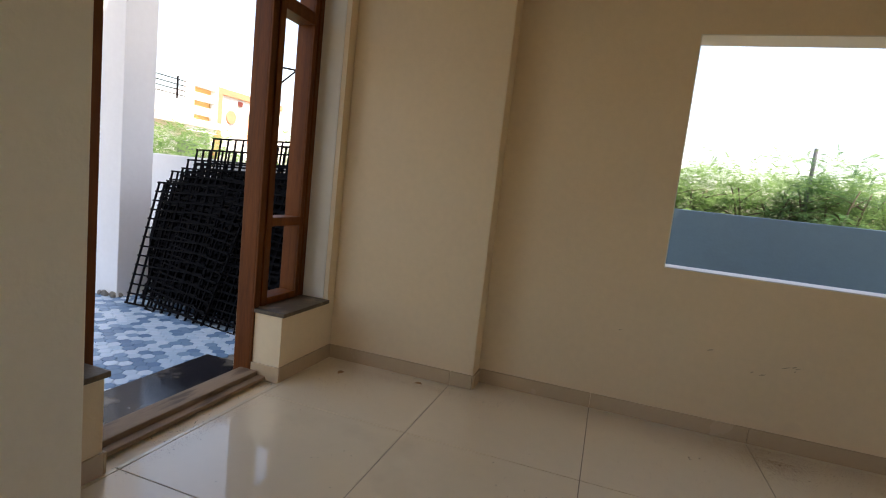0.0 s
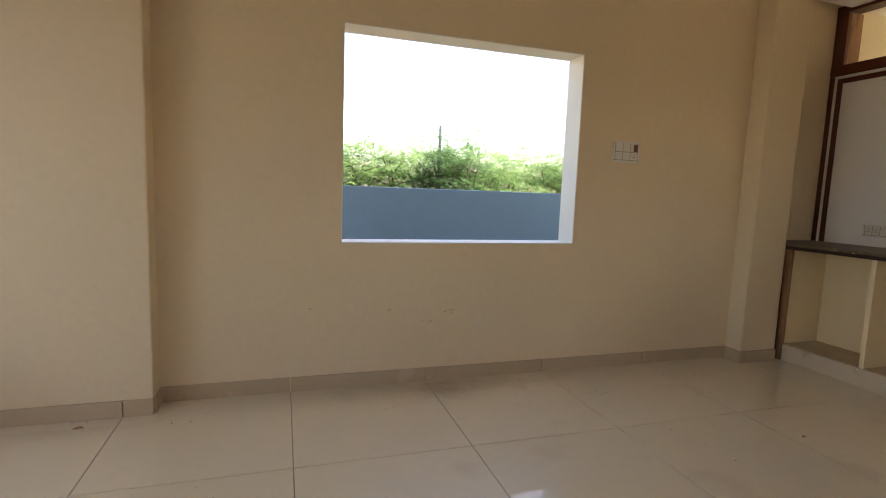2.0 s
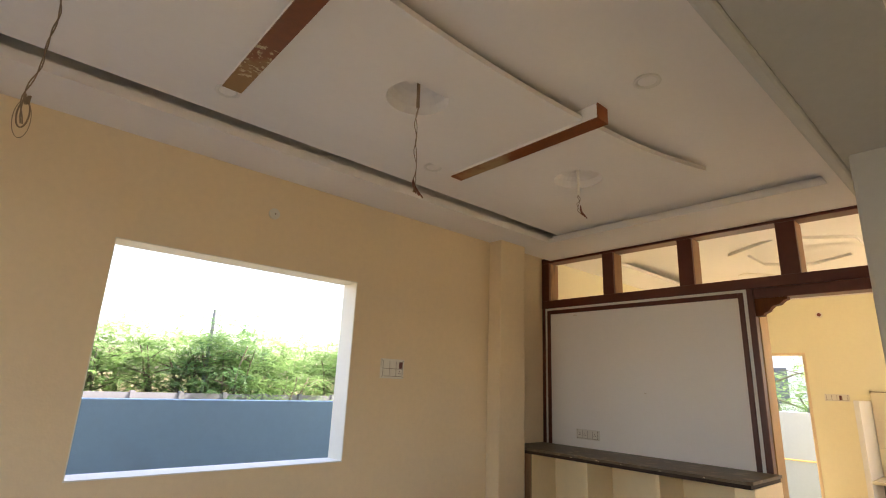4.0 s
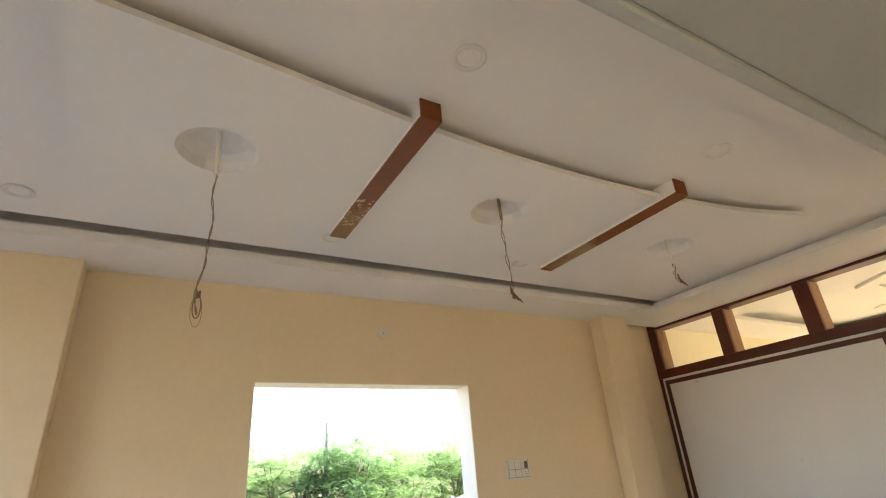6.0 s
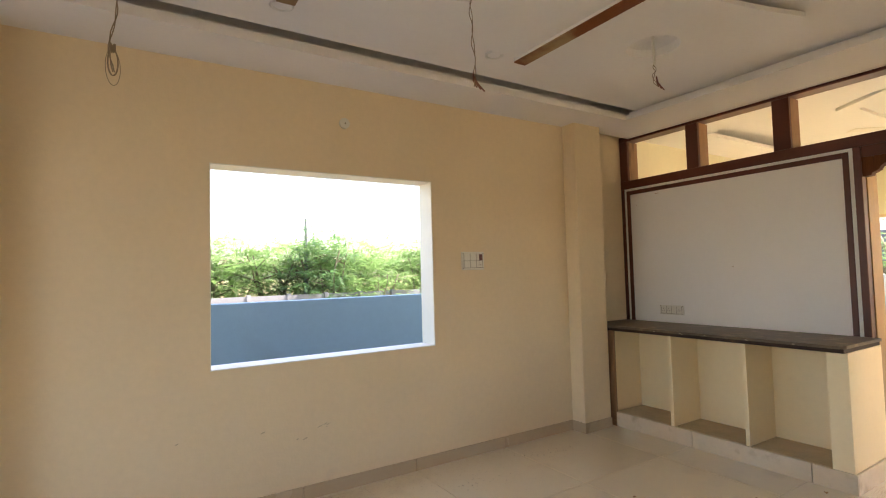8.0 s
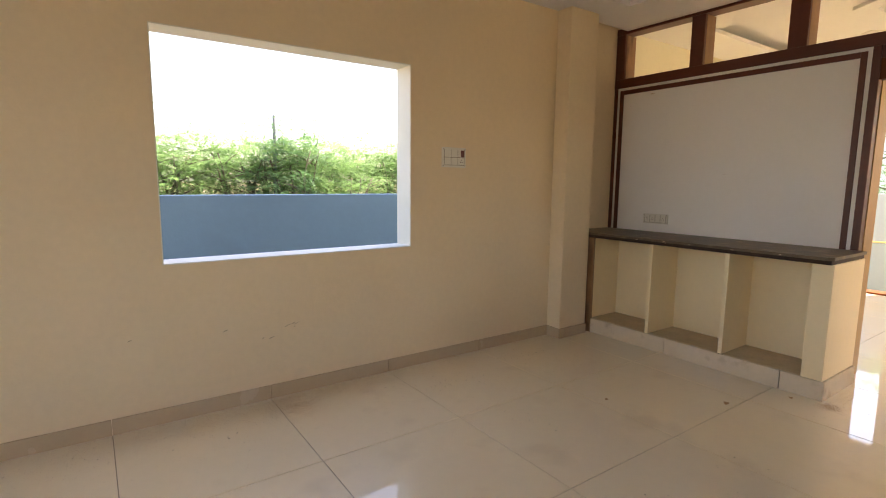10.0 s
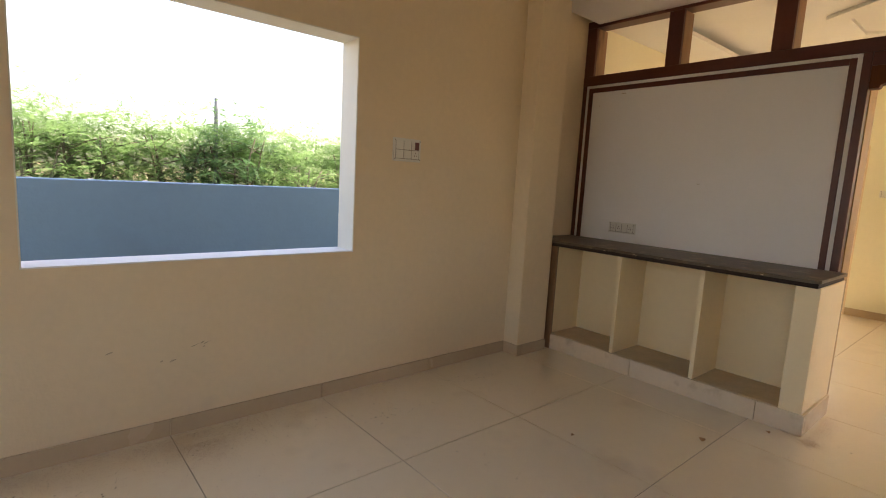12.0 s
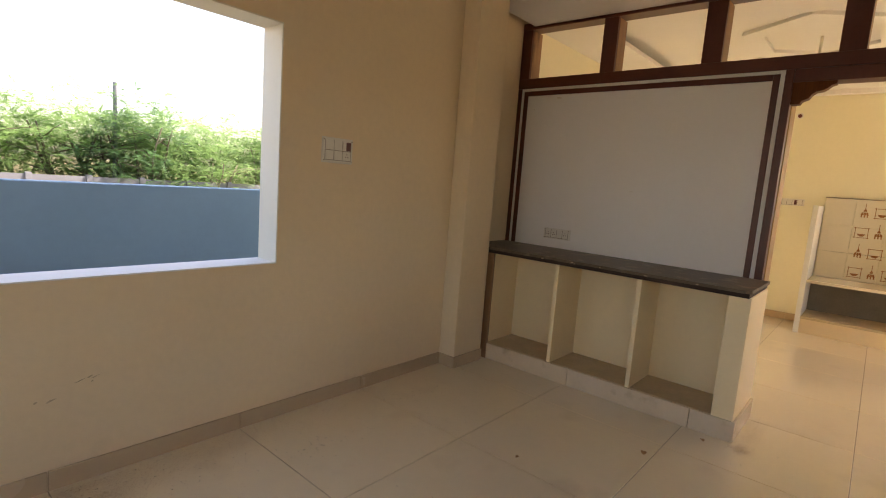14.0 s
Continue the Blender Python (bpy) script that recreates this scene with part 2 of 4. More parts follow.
def tube(bm, pts, r, sides=6):
    """A round bar along a line of points."""
    rings, pts = [], [Vector(p) for p in pts]
    for i, p in enumerate(pts):
        d = (pts[min(i + 1, len(pts) - 1)] - pts[max(i - 1, 0)]).normalized()
        u = d.orthogonal().normalized() if i == 0 else (u - d * u.dot(d)).normalized()
        w = d.cross(u)
        rad = r[i] if isinstance(r, (list, tuple)) else r
        rings.append([bm.verts.new(p + (u * math.cos(a) + w * math.sin(a)) * rad)
                      for a in (2 * math.pi * k / sides for k in range(sides))])
    for a, b in zip(rings, rings[1:]):
        for k in range(sides):
            bm.faces.new((a[k], a[(k + 1) % sides], b[(k + 1) % sides], b[k]))
    bm.faces.new(rings[0][::-1])
    bm.faces.new(rings[-1])
    return bm


def prism(bm, outline, z0, z1, flip=None):
    """An outline of (a, b) pulled from z0 to z1; flip maps (a, b, c) into the world."""
    put = flip or (lambda a, b, c: (a, b, c))
    lo = [bm.verts.new(put(a, b, z0)) for a, b in outline]
    hi = [bm.verts.new(put(a, b, z1)) for a, b in outline]
    bm.faces.new(lo[::-1])
    bm.faces.new(hi)
    for i in range(len(lo)):
        j = (i + 1) % len(lo)
        bm.faces.new((lo[i], lo[j], hi[j], hi[i]))
    return bm


def disc(bm, centre, r, depth, axis="z", sides=24):
    c = Vector(centre)
    m = {"z": Matrix.Identity(4), "y": Matrix.Rotation(radians(90), 4, "X"), "x": Matrix.Rotation(radians(90), 4, "Y")}[axis]
    bmesh.ops.create_cone(bm, cap_ends=True, segments=sides, radius1=r, radius2=r, depth=depth, matrix=Matrix.Translation(c) @ m)
    return bm


# ---- plan ----
XW, XE, YN = -1.90, 3.82, 0.0          # inner faces of the living room
XF, YS = 7.45, -5.2                     # far room's end wall, hall's south wall
ZC, ZL, ZT, ROOF, SHADE_PARAPET = 2.682, 2.668, 2.742, 3.0, 5.3
WX0, WX1, WZ0, WZ1 = -0.003, 1.511, 0.857, 2.071   # window opening
LANE = 1.10                             # compound wall behind the window
GZ = -0.40                              # open ground

# ---- large structure ----
structure("wall_north", boxes(
    (-2.2, WX0, 0, 0.175, -0.4, ROOF), (WX1, 3.215, 0, 0.175, -0.4, ROOF),
    (WX0, WX1, 0, 0.175, -0.4, WZ0), (WX0, WX1, 0, 0.175, WZ1, ROOF), (3.215, 3.83, 0.11, 0.2, -0.4, ROOF)), PAINT,
    "cream painted plaster wall with a window opening")
structure("wall_north_far", boxes((3.83, 7.68, 0.11, 0.2, -0.4, ROOF)), YELLOW, "pale yellow painted wall of the far room")
structure("wall_north_column", boxes((-1.9, -0.94, -0.15, 0, 0, ZL + 0.03), bevel=0.008), PAINT, "cream painted plaster column beside the door")
structure("wall_north_column_slim", boxes((2.885, 3.215, -0.145, 0, 0, ZL + 0.03), bevel=0.008), PAINT, "cream painted plaster column beside the shelf unit")
lining = tagged(new("window_1"), "unglazed window opening with white plastered reveals", "window", kind="structure")
part("window_sill", boxes((WX0, WX1, 0.002, 0.18, WZ0, WZ0 + 0.006)), WHITE, lining)
part("window_head", boxes((WX0, WX1, 0.002, 0.18, WZ1 - 0.006, WZ1)), REVEAL, lining)
part("window_jamb", boxes((WX0, WX0 + 0.006, 0.002, 0.18, WZ0 + 0.006, WZ1 - 0.006)), REVEAL, lining)
part("window_jamb", boxes((WX1 - 0.006, WX1, 0.002, 0.18, WZ0 + 0.006, WZ1 - 0.006)), REVEAL, lining)

JAMB = -0.225                            # side of the entrance opening
DY0, DY1 = -1.68, -0.675                # door opening between the low walls
HX0, HX1, HZ0, HZ1 = 0.3, 1.5, 0.9, 2.1    # unseen hall windows, added to light the room
structure("wall_west", boxes(
    (-2.2, XW, JAMB, 0, -0.4, ROOF), (-2.2, XW, DY1, JAMB, -0.4, 0.365), (-2.2, XW, -2.05, DY0, -0.4, 0.365),
    (-2.2, XW, -2.05, JAMB, 2.5, ROOF), (-2.2, XW, -3.3, -2.05, -0.4, ROOF), (-2.2, XW, YS, -4.7, -0.4, ROOF),
    (-2.2, XW, -4.7, -3.3, -0.4, HZ0), (-2.2, XW, -4.7, -3.3, HZ1, ROOF), (-2.14, XW, DY0, DY1, -0.4, -0.01)), PAINT,
    "cream painted plaster wall with the entrance opening and an unseen hall window added for daylight")
structure("wall_west_pier", boxes((XW, -1.50, -2.80, -2.046, 0, ZL + 0.03), bevel=0.008), HALLPAINT, "cream painted pier beside the entrance")
# These openings are unseen, put in to bring daylight to hall and far room.
structure("wall_south", boxes((-2.2, HX0, YS - 0.2, YS, -0.4, ROOF), (HX1, 4.9, YS - 0.2, YS, -0.4, ROOF), (7.1, 7.68, YS - 0.2, YS, -0.4, ROOF),
                              (HX0, HX1, YS - 0.2, YS, -0.4, HZ0), (HX0, HX1, YS - 0.2, YS, HZ1, ROOF),
                              (4.9, 7.1, YS - 0.2, YS, -0.4, 0.0), (4.9, 7.1, YS - 0.2, YS, 2.3, ROOF)), PAINT, "plain cream closing wall with unseen openings added to let daylight in")
# The opening at y -4.9 to -3.4 is unseen, added to let sun in.
structure("wall_east", boxes((XF, XF + 0.23, -3.4, -1.25, -0.4, ROOF), (XF, XF + 0.23, YS, -4.9, -0.4, ROOF), (XF, XF + 0.23, -4.9, -3.4, -0.4, 0.6), (XF, XF + 0.23, -4.9, -3.4, 2.3, ROOF), (XF, XF + 0.23, -0.35, 0.11, -0.4, ROOF),
                             (XF, XF + 0.23, -1.25, -0.35, 1.97, ROOF), (XF, XF + 0.23, -1.25, -0.35, -0.4, 0)), YELLOW,
          "cream wall with an open doorway to the yard")
structure("wall_partition", boxes((XE + 0.005, 4.04, -1.799, 0.11, 0, 2.16), (XE + 0.005, 4.04, YS, -3.15, 0, ROOF)), YELLOW, "cream partition wall between two rooms")
structure("wall_hall_column", boxes((2.83, 3.13, -2.97, -2.665, 0, ZL), bevel=0.02), PALEGREY, "pale painted column under the hall beam")
# South overhang and tall parapet are unseen, added to shade hall window and porch.
structure("roof", boxes((-2.4, 7.9, YS - 0.4, 0.2, ROOF, 3.15), (-2.4, 4.2, YS - 2.2, YS - 0.4, ROOF, 3.15), (-2.4, 7.9, 0.05, 0.2, 3.15, SHADE_PARAPET), (7.7, 7.9, YS, 0.05, 3.15, SHADE_PARAPET),
                        (-2.4, -2.2, YS, 0.05, 3.15, SHADE_PARAPET), (-2.4, 7.9, YS - 0.4, YS - 0.2, 3.15, SHADE_PARAPET)), WHITEWALL, "concrete roof slab with unseen overhang and parapet added as sun screens", "roof")


# ---- ceiling ----
def cove(bm, x0, x1, y0, y1, back):
    """A lowered border: a thin lip below and a body set back from its open edges."""
    box(bm, x0, x1, y0, y1, ZL, ZL + 0.036)
    bx0, bx1, by0, by1 = x0 + back[0], x1 - back[1], y0 + back[2], y1 - back[3]
    box(bm, bx0, bx1, by0, by1, ZL + 0.036, ZT)


ceil = bmesh.new()
TX0, TX1, TY0, TY1 = -1.50, 3.245, -2.49, -0.405
box(ceil, XW, XE, TY1, 0, ZL, ZL + 0.056)                      # the window side keeps an open slot above its lip
box(ceil, XW, XE, TY1 + 0.14, 0, ZL + 0.056, ROOF - 0.03)
box(ceil, XW, XE, TY1 - 0.058, TY1 - 0.04, ZT + 0.03, ROOF - 0.03)
box(ceil, XW, XE, TY1 - 0.1, 0, ROOF - 0.03, ROOF - 0.01)
cove(ceil, XW, TX0, TY0, TY1, (0, 0.09, 0, 0))
cove(ceil, TX1, XE, TY0, TY1, (0.05, 0, 0, 0))
cove(ceil, XW, XE, YS, TY0, (0, 0, 0, 0.05))
curve = [(-0.90, -1.985), (-0.5, -1.945), (-0.3, -1.922), (0.17, -1.859), (0.55, -1.829), (0.95, -1.818), (1.5, -1.836), (2.08, -1.897), (2.35, -1.955), (2.6, -2.035)]
fine_curve = []
for k in range(33):
    x = -0.90 + 3.5 * k / 32
    fine_curve.append((x, float(np.interp(x, [p[0] for p in curve], [p[1] for p in curve]))))
sm = [p[1] for p in fine_curve]
for _ in range(3):
    sm = [sm[0]] + [(a + 2 * b + c) / 4 for a, b, c in zip(sm, sm[1:], sm[2:])] + [sm[-1]]
fine_curve = [(p[0], y) for p, y in zip(fine_curve, sm)]
ROSES = [(-0.445, -1.405), (0.89, -1.413), (2.205, -1.41)]


def holed(bm, outline, holes, r, z0, z1):
    edges = []
    for loop in [outline] + [[(cx + r * math.cos(2 * math.pi * k / 28), cy + r * math.sin(2 * math.pi * k / 28)) for k in range(28)] for cx, cy in holes]:
        vs = [bm.verts.new((a, b, z0)) for a, b in loop]
        edges += [bm.edges.new((vs[i], vs[(i + 1) % len(vs)])) for i in range(len(vs))]
    faces = [g for g in bmesh.ops.triangle_fill(bm, use_beauty=True, edges=edges)["geom"] if isinstance(g, bmesh.types.BMFace)]
    up = bmesh.ops.extrude_face_region(bm, geom=faces)["geom"]
    bmesh.ops.translate(bm, vec=(0, 0, z1 - z0), verts=[g for g in up if isinstance(g, bmesh.types.BMVert)])


outline = fine_curve + [(2.6, -0.905), (-0.94, -0.905)]
inner = [(x, y + 0.34) for x, y in fine_curve[1:-1]] + [(2.52, -0.98), (-0.86, -0.98)]
holed(ceil, [(XW, -2.9), (XE, -2.9), (XE, TY1 - 0.058), (XW, TY1 - 0.058)], ROSES, 0.1505, ZT, ZT + 0.03)
holed(ceil, outline, ROSES, 0.150, ZC, ZC + 0.026)
holed(ceil, inner, ROSES, 0.156, ZC + 0.0265, ZT - 0.0005)
for cx, cy in ROSES:
    rings = []
    for j in range(6):
        a = (j / 5) ** 0.8 * math.pi / 2
        rings.append([ceil.verts.new((cx + 0.150 * math.cos(a) ** 0.75 * math.cos(2 * math.pi * k / 28), cy + 0.150 * math.cos(a) ** 0.75 * math.sin(2 * math.pi * k / 28),
                                      ZC + 0.004 + 0.092 * math.sin(a))) for k in range(28)] if j < 5 else [ceil.verts.new((cx, cy, ZC + 0.096))])
    for a, b in zip(rings, rings[1:]):
        for k in range(28):
            ceil.faces.new((a[k], a[(k + 1) % 28], b[(k + 1) % 28], b[k]) if len(b) > 1 else (a[k], a[(k + 1) % 28], b[0]))
# the far room's ceiling with its own lowered border and a six-sided centre piece
far_ceil = bmesh.new()
box(far_ceil, XE + 0.001, XF, YS, 0.11, 2.84, 2.87)
for a in ((3.97, XF, -0.38, 0.11, 0, 0, 0.2, 0), (6.85, XF, -3.3, -0.38, 0.2, 0, 0, 0), (3.97, 4.5, -3.3, -0.38, 0, 0.2, 0, 0), (3.97, XF, YS, -3.3, 0, 0, 0, 0.2)):
    box(far_ceil, a[0], a[1], a[2], a[3], 2.71, 2.745)
    box(far_ceil, a[0] + a[4], a[1] - a[5], a[2] + a[6], a[3] - a[7], 2.745, 2.84)
hexa = [(5.62 + 0.75 * math.cos(math.pi / 3 * k), -1.75 + 0.62 * math.sin(math.pi / 3 * k)) for k in range(6)]
hexb = [(5.62 + 0.55 * math.cos(math.pi / 3 * k), -1.75 + 0.45 * math.sin(math.pi / 3 * k)) for k in range(6)]
for k in range(6):
    q = (k + 1) % 6
    prism(far_ceil, [hexa[k], hexa[q], hexb[q], hexb[k]], 2.81, 2.838)
structure("ceiling_far", far_ceil, WHITE, "white false ceiling of the far room with a six-sided centre", "ceiling")
structure("beam_hall", boxes((XW, XE, -3.0, -2.632, 2.652, 2.70), bevel=0.004), GREYPAINT, "grey painted beam between room and hall", "beam")
structure("trim_beam", boxes((XW, XE, -2.63, -2.565, 2.640, 2.70), bevel=0.016), PALEGREY, "pale rounded plaster bead along the hall beam", "trim")
structure("ceiling", ceil, CEIL, "white false ceiling with a tray and a curved dropped panel", "ceiling")


# ---- floors ----
floor = structure("floor", boxes((XW, XF, YS, 0.11, -0.10, -0.003)), GROUT, "beige vitrified tile floor with dusty joints", "floor")
structure("doorstep", boxes((-2.49, -2.14, -1.69, -0.56, -0.4, 0.006), bevel=0.002), STEPSTONE, "polished black granite doorstep", "step")
structure("ground", boxes((-400, 400, -400, 400, GZ - 0.2, GZ)), GROUND, "dry open ground with scrub", "ground")
porch = structure("pavement", boxes((-9, -2.2, -6, LANE, GZ, -0.028)), CEMENT, "porch floor of blue and pale hexagon tiles", "pavement")
structure("lane", boxes((-2.2, 7.68, 0.2, LANE, GZ, -0.25)), CEMENT, "cement strip beside the house", "pavement")

# ---- compound walls ----
structure("compound_wall", boxes((-2.3, 12, LANE, LANE + 0.12, GZ, 1.19), bevel=0.006), BLUEWALL, "blue-grey plastered compound wall")
structure("compound_wall_porch", boxes((-9, -2.3, LANE, LANE + 0.12, GZ, 1.19), bevel=0.006), WHITEWALL, "pale grey plastered compound wall beside the porch")
structure("compound_wall_east", boxes((9.2, 9.32, -9, LANE, GZ, 1.19), bevel=0.006), PALEWALL, "pale plastered compound wall beyond the back door")
structure("porch_pillar", boxes((-4.32, -4.02, 0.07, 0.36, -0.03, 4.3), bevel=0.006), WHITEWALL, "white painted porch pillar with chipped base", "pillar")
structure("beam_porch", boxes((-4.32, -4.02, -6, 0.36, 4.3, 4.6), bevel=0.006), WHITEWALL, "white painted beam carried by the porch pillar", "beam")

chip = bmesh.new()
for k, (x, y, r) in enumerate(((-4.05, 0.06, 0.03), (-4.13, 0.055, 0.035), (-4.20, 0.06, 0.02), (-4.01, 0.10, 0.022))):
    bmesh.ops.create_icosphere(chip, subdivisions=2, radius=r, matrix=Matrix.Translation((x, y, 0.0)) @ Matrix.Diagonal((1, 0.5, 0.9, 1)))
for v in chip.verts:
    v.co += Vector(noise.noise_vector(v.co * 30)) * 0.012
tagged(part("plaster_rubble", chip, CEMENT), "broken grey plaster at the foot of the pillar", "rubble")

tagged(part("rope", tube(bmesh.new(), [(9.185, -6 + 0.5 * k, 0.50 - 0.012 * math.sin(k * 1.3)) for k in range(14)], 0.012), ORANGE), "yellow rope strung along the pale yard wall", "rope")

# ---- skirting ----
skirting = tagged(new("baseboard"), "beige skirting tiles along the walls", "skirting", kind="structure")
SK = 0.085


def skirt(x0, x1, y0, y1):
    """One skirting tile, its upper edge eased."""
    part("skirting_tile", boxes((x0, x1, y0, y1, 0, SK), bevel=0.0025), SKIRT, skirting)


def skirt_run_x(xa, xb, y, side):
    cuts = [xa] + [c for c in (-0.276 + 0.8 * k for k in range(-4, 12)) if xa + 0.04 < c < xb - 0.04] + [xb]
    for a, b in zip(cuts, cuts[1:]):
        skirt(a + 0.0015, b - 0.0015, y, y + side * 0.011)


def skirt_run_y(ya, yb, x, side):
    cuts = [ya] + [c for c in (-0.83 - 0.8 * k for k in range(-2, 8)) if ya + 0.04 < c < yb - 0.04] + [yb]
    for a, b in zip(cuts, cuts[1:]):
        skirt(x, x + side * 0.011, a + 0.0015, b - 0.0015)


skirt_run_x(-0.94, 2.885, 0, -1)
skirt_run_x(XW + 0.011, -0.94, -0.15, -1)
skirt_run_y(-0.15, 0, -0.94, 1)
skirt_run_x(2.874, 3.215, -0.145, -1)
skirt_run_y(-0.145, -0.011, 2.885, -1)
skirt_run_y(DY1, -0.15, XW, 1)
skirt_run_x(-2.08, XW + 0.011, DY1, -1)
skirt_run_y(-2.03, DY0, XW, 1)
skirt_run_x(-2.08, XW + 0.011, DY0, 1)
skirt_run_y(-1.785, -1.25, XF, -1)
skirt_run_x(4.0, XF, 0.11, -1)


# ---- entrance frame ----
entrance = tagged(new("door_1"), "varnished teak entrance frame with open sidelights, no shutters", "door frame", kind="structure")
FX0, FX1 = -2.19, -2.075


def moulded_post(y0, y1, z0, z1, name="frame_post"):
    """A frame member with a rebate groove down its inner face."""
    mid = (y0 + y1) / 2
    part(name, boxes((FX0, FX1 - 0.012, y0, y1, z0, z1), (FX1 - 0.012, FX1, y0, mid - 0.012, z0, z1),
                     (FX1 - 0.012, FX1, mid + 0.006, y1, z0, z1), bevel=0.003), WOOD, entrance)


moulded_post(-0.688, -0.582, 0.0, 2.5)
moulded_post(-0.318, JAMB - 0.006, 0.39, 2.5)
moulded_post(-1.69, -1.588, 0.0, 2.5)
for y0, y1 in ((-0.582, -0.318), (-2.03, -1.69)):
    part("sidelight_rail", boxes((FX0, FX1, y0, y1, 0.39, 0.43), bevel=0.004), WOOD, entrance)
    part("sidelight_rail", boxes((FX0, FX1, y0, y1, 0.835, 0.885), bevel=0.004), WOOD, entrance)
    part("sidelight_rail", boxes((FX0, FX1, y0, y1, 2.00, 2.07), bevel=0.004), WOOD, entrance)
part("transom", boxes((FX0, FX1, -1.588, -0.688, 2.08, 2.15), bevel=0.004), WOOD, entrance)
part("head", boxes((FX0, FX1, -2.03, JAMB - 0.006, 2.43, 2.50), bevel=0.004), WOOD, entrance)
part("threshold", boxes((FX0 + 0.05, FX1 + 0.05, -1.588, -0.688, 0.0, 0.045), (FX1 + 0.05, FX1 + 0.10, -1.66, -0.66, 0.0, 0.022), bevel=0.005), DUSTYWOOD, entrance, "unvarnished dusty wooden threshold")
for y0, y1 in ((DY1 - 0.012, JAMB - 0.002), (-2.03, DY0 + 0.012)):
    structure("sill_stone", boxes((-2.19, XW + 0.018, y0, y1, 0.366, 0.388), bevel=0.003), GRANITE, "rough dark stone sill on the low wall", "sill")
structure("trim_reveal", boxes((-2.195, XW - 0.03, JAMB - 0.005, JAMB - 0.0005, 0.39, 2.5)), REVEAL, "white plastered reveal beside the entrance", "trim")


# ---- partition of maroon timber ----
frame_thing = thing("partition_frame", "maroon painted timber frame with open upper lights and bracket", "partition frame", at=(XE, -1.0, 0))


def beam(name, x0, x1, y0, y1, z0, z1, mat=DARKWOOD, bevel=0.004):
    ob = part(name, boxes((x0, x1, y0, y1, z0, z1), bevel=bevel), mat)
    ob.parent = frame_thing
    ob.matrix_parent_inverse = Matrix.Translation((-XE, 1.0, 0))
    return ob


RX0, RX1 = 3.795, 3.93
beam("top_rail", RX0, RX1, -3.15, 0.11, 2.645, 2.70)
beam("middle_rail", RX0, RX1, -3.15, 0.11, 2.172, 2.252)
beam("arch_lintel", RX0 + 0.003, RX1, -3.08, -1.846, 2.095, 2.1715)
for y0, y1 in ((0.02, 0.11), (-0.71, -0.60), (-1.43, -1.31), (-2.165, -2.04), (-2.87, -2.76)):
    beam("mullion", RX0 + 0.003, RX0 + 0.035, y0, y1 if y1 < 0 else 0.11, 2.252, 2.645)
    beam("mullion_side", RX0 + 0.035, RX1 + 0.03, y0, y1 if y1 < 0 else 0.11, 2.252, 2.645, LIGHTWOOD)
beam("post", RX0, 3.865, -1.845, -1.80, 0, 2.172)
beam("post_lining", 3.866, 4.04, -1.850, -1.80, 0, 2.095, VARNISH, 0.002)
beam("post", RX0 + 0.004, XE + 0.004, 0.072, 0.11, 0.872, 2.172)
beam("arch_post", RX0, RX1, -3.15, -3.08, 0, 2.172)
# white bead and inner maroon strip round the panel
beam("bead", 3.803, XE + 0.004, -1.80, -1.775, 0.872, 2.172, WHITE, 0.002)
beam("bead", 3.803, XE + 0.004, 0.048, 0.072, 0.872, 2.172, WHITE, 0.002)
beam("bead", 3.803, XE + 0.004, -1.775, 0.048, 2.150, 2.172, WHITE, 0.002)
beam("strip", 3.799, XE + 0.004, -1.775, -1.738, 0.872, 2.150)
beam("strip", 3.799, XE + 0.004, 0.010, 0.048, 0.872, 2.150)
beam("strip", 3.799, XE + 0.004, -1.738, 0.010, 2.112, 2.150)
board = tagged(part("wall_panel", boxes((3.808, XE + 0.004, -1.738, 0.010, 0.872, 2.1115)), PANEL), "white painted recessed panel for a television", "panel")
# carved bracket under the middle rail
br = [(-1.842, 2.175), (-2.06, 2.175), (-2.058, 2.140), (-2.035, 2.128), (-2.015, 2.100), (-2.00, 2.085), (-1.965, 2.075), (-1.945, 2.050), (-1.935, 2.020), (-1.915, 2.005),
      (-1.90, 1.995), (-1.893, 1.970), (-1.842, 1.965)]
br = [(a, 1.965 + (b - 1.965) * 0.64) for a, b in br]
bm = prism(bmesh.new(), br, RX0 + 0.01, RX0 + 0.075, flip=lambda a, b, c: (c, a, b))
bk = part("bracket", bm, WOOD, label="carved varnished bracket")
bk.parent = frame_thing
bk.matrix_parent_inverse = Matrix.Translation((-XE, 1.0, 0))

# ---- shelf unit under the panel ----
unit = thing("shelf_unit", "cream plastered open shelf unit with three bays", "shelf unit")
part("base", boxes((3.285, 3.82, -1.885, -0.118, 0, 0.115)), CREAM, unit)
cuts = [-0.118, -0.86, -1.66, -1.902]
for a, b in zip(cuts, cuts[1:]):
    part("plinth_tile", boxes((3.268, 3.284, b + 0.0015, a - 0.0015, 0, 0.122), bevel=0.003), PLINTH, unit)
part("plinth_tile", boxes((3.284, 3.79, -1.902, -1.8865, 0, 0.122), bevel=0.003), PLINTH, unit)
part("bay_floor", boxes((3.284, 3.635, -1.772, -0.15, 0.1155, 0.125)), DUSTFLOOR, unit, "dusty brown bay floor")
part("back", boxes((3.635, 3.823, -1.772, -0.118, 0.125, 0.840)), CREAM, unit)
part("side", boxes((3.285, 3.635, -0.148, -0.118, 0.125, 0.840)), CREAM, unit)
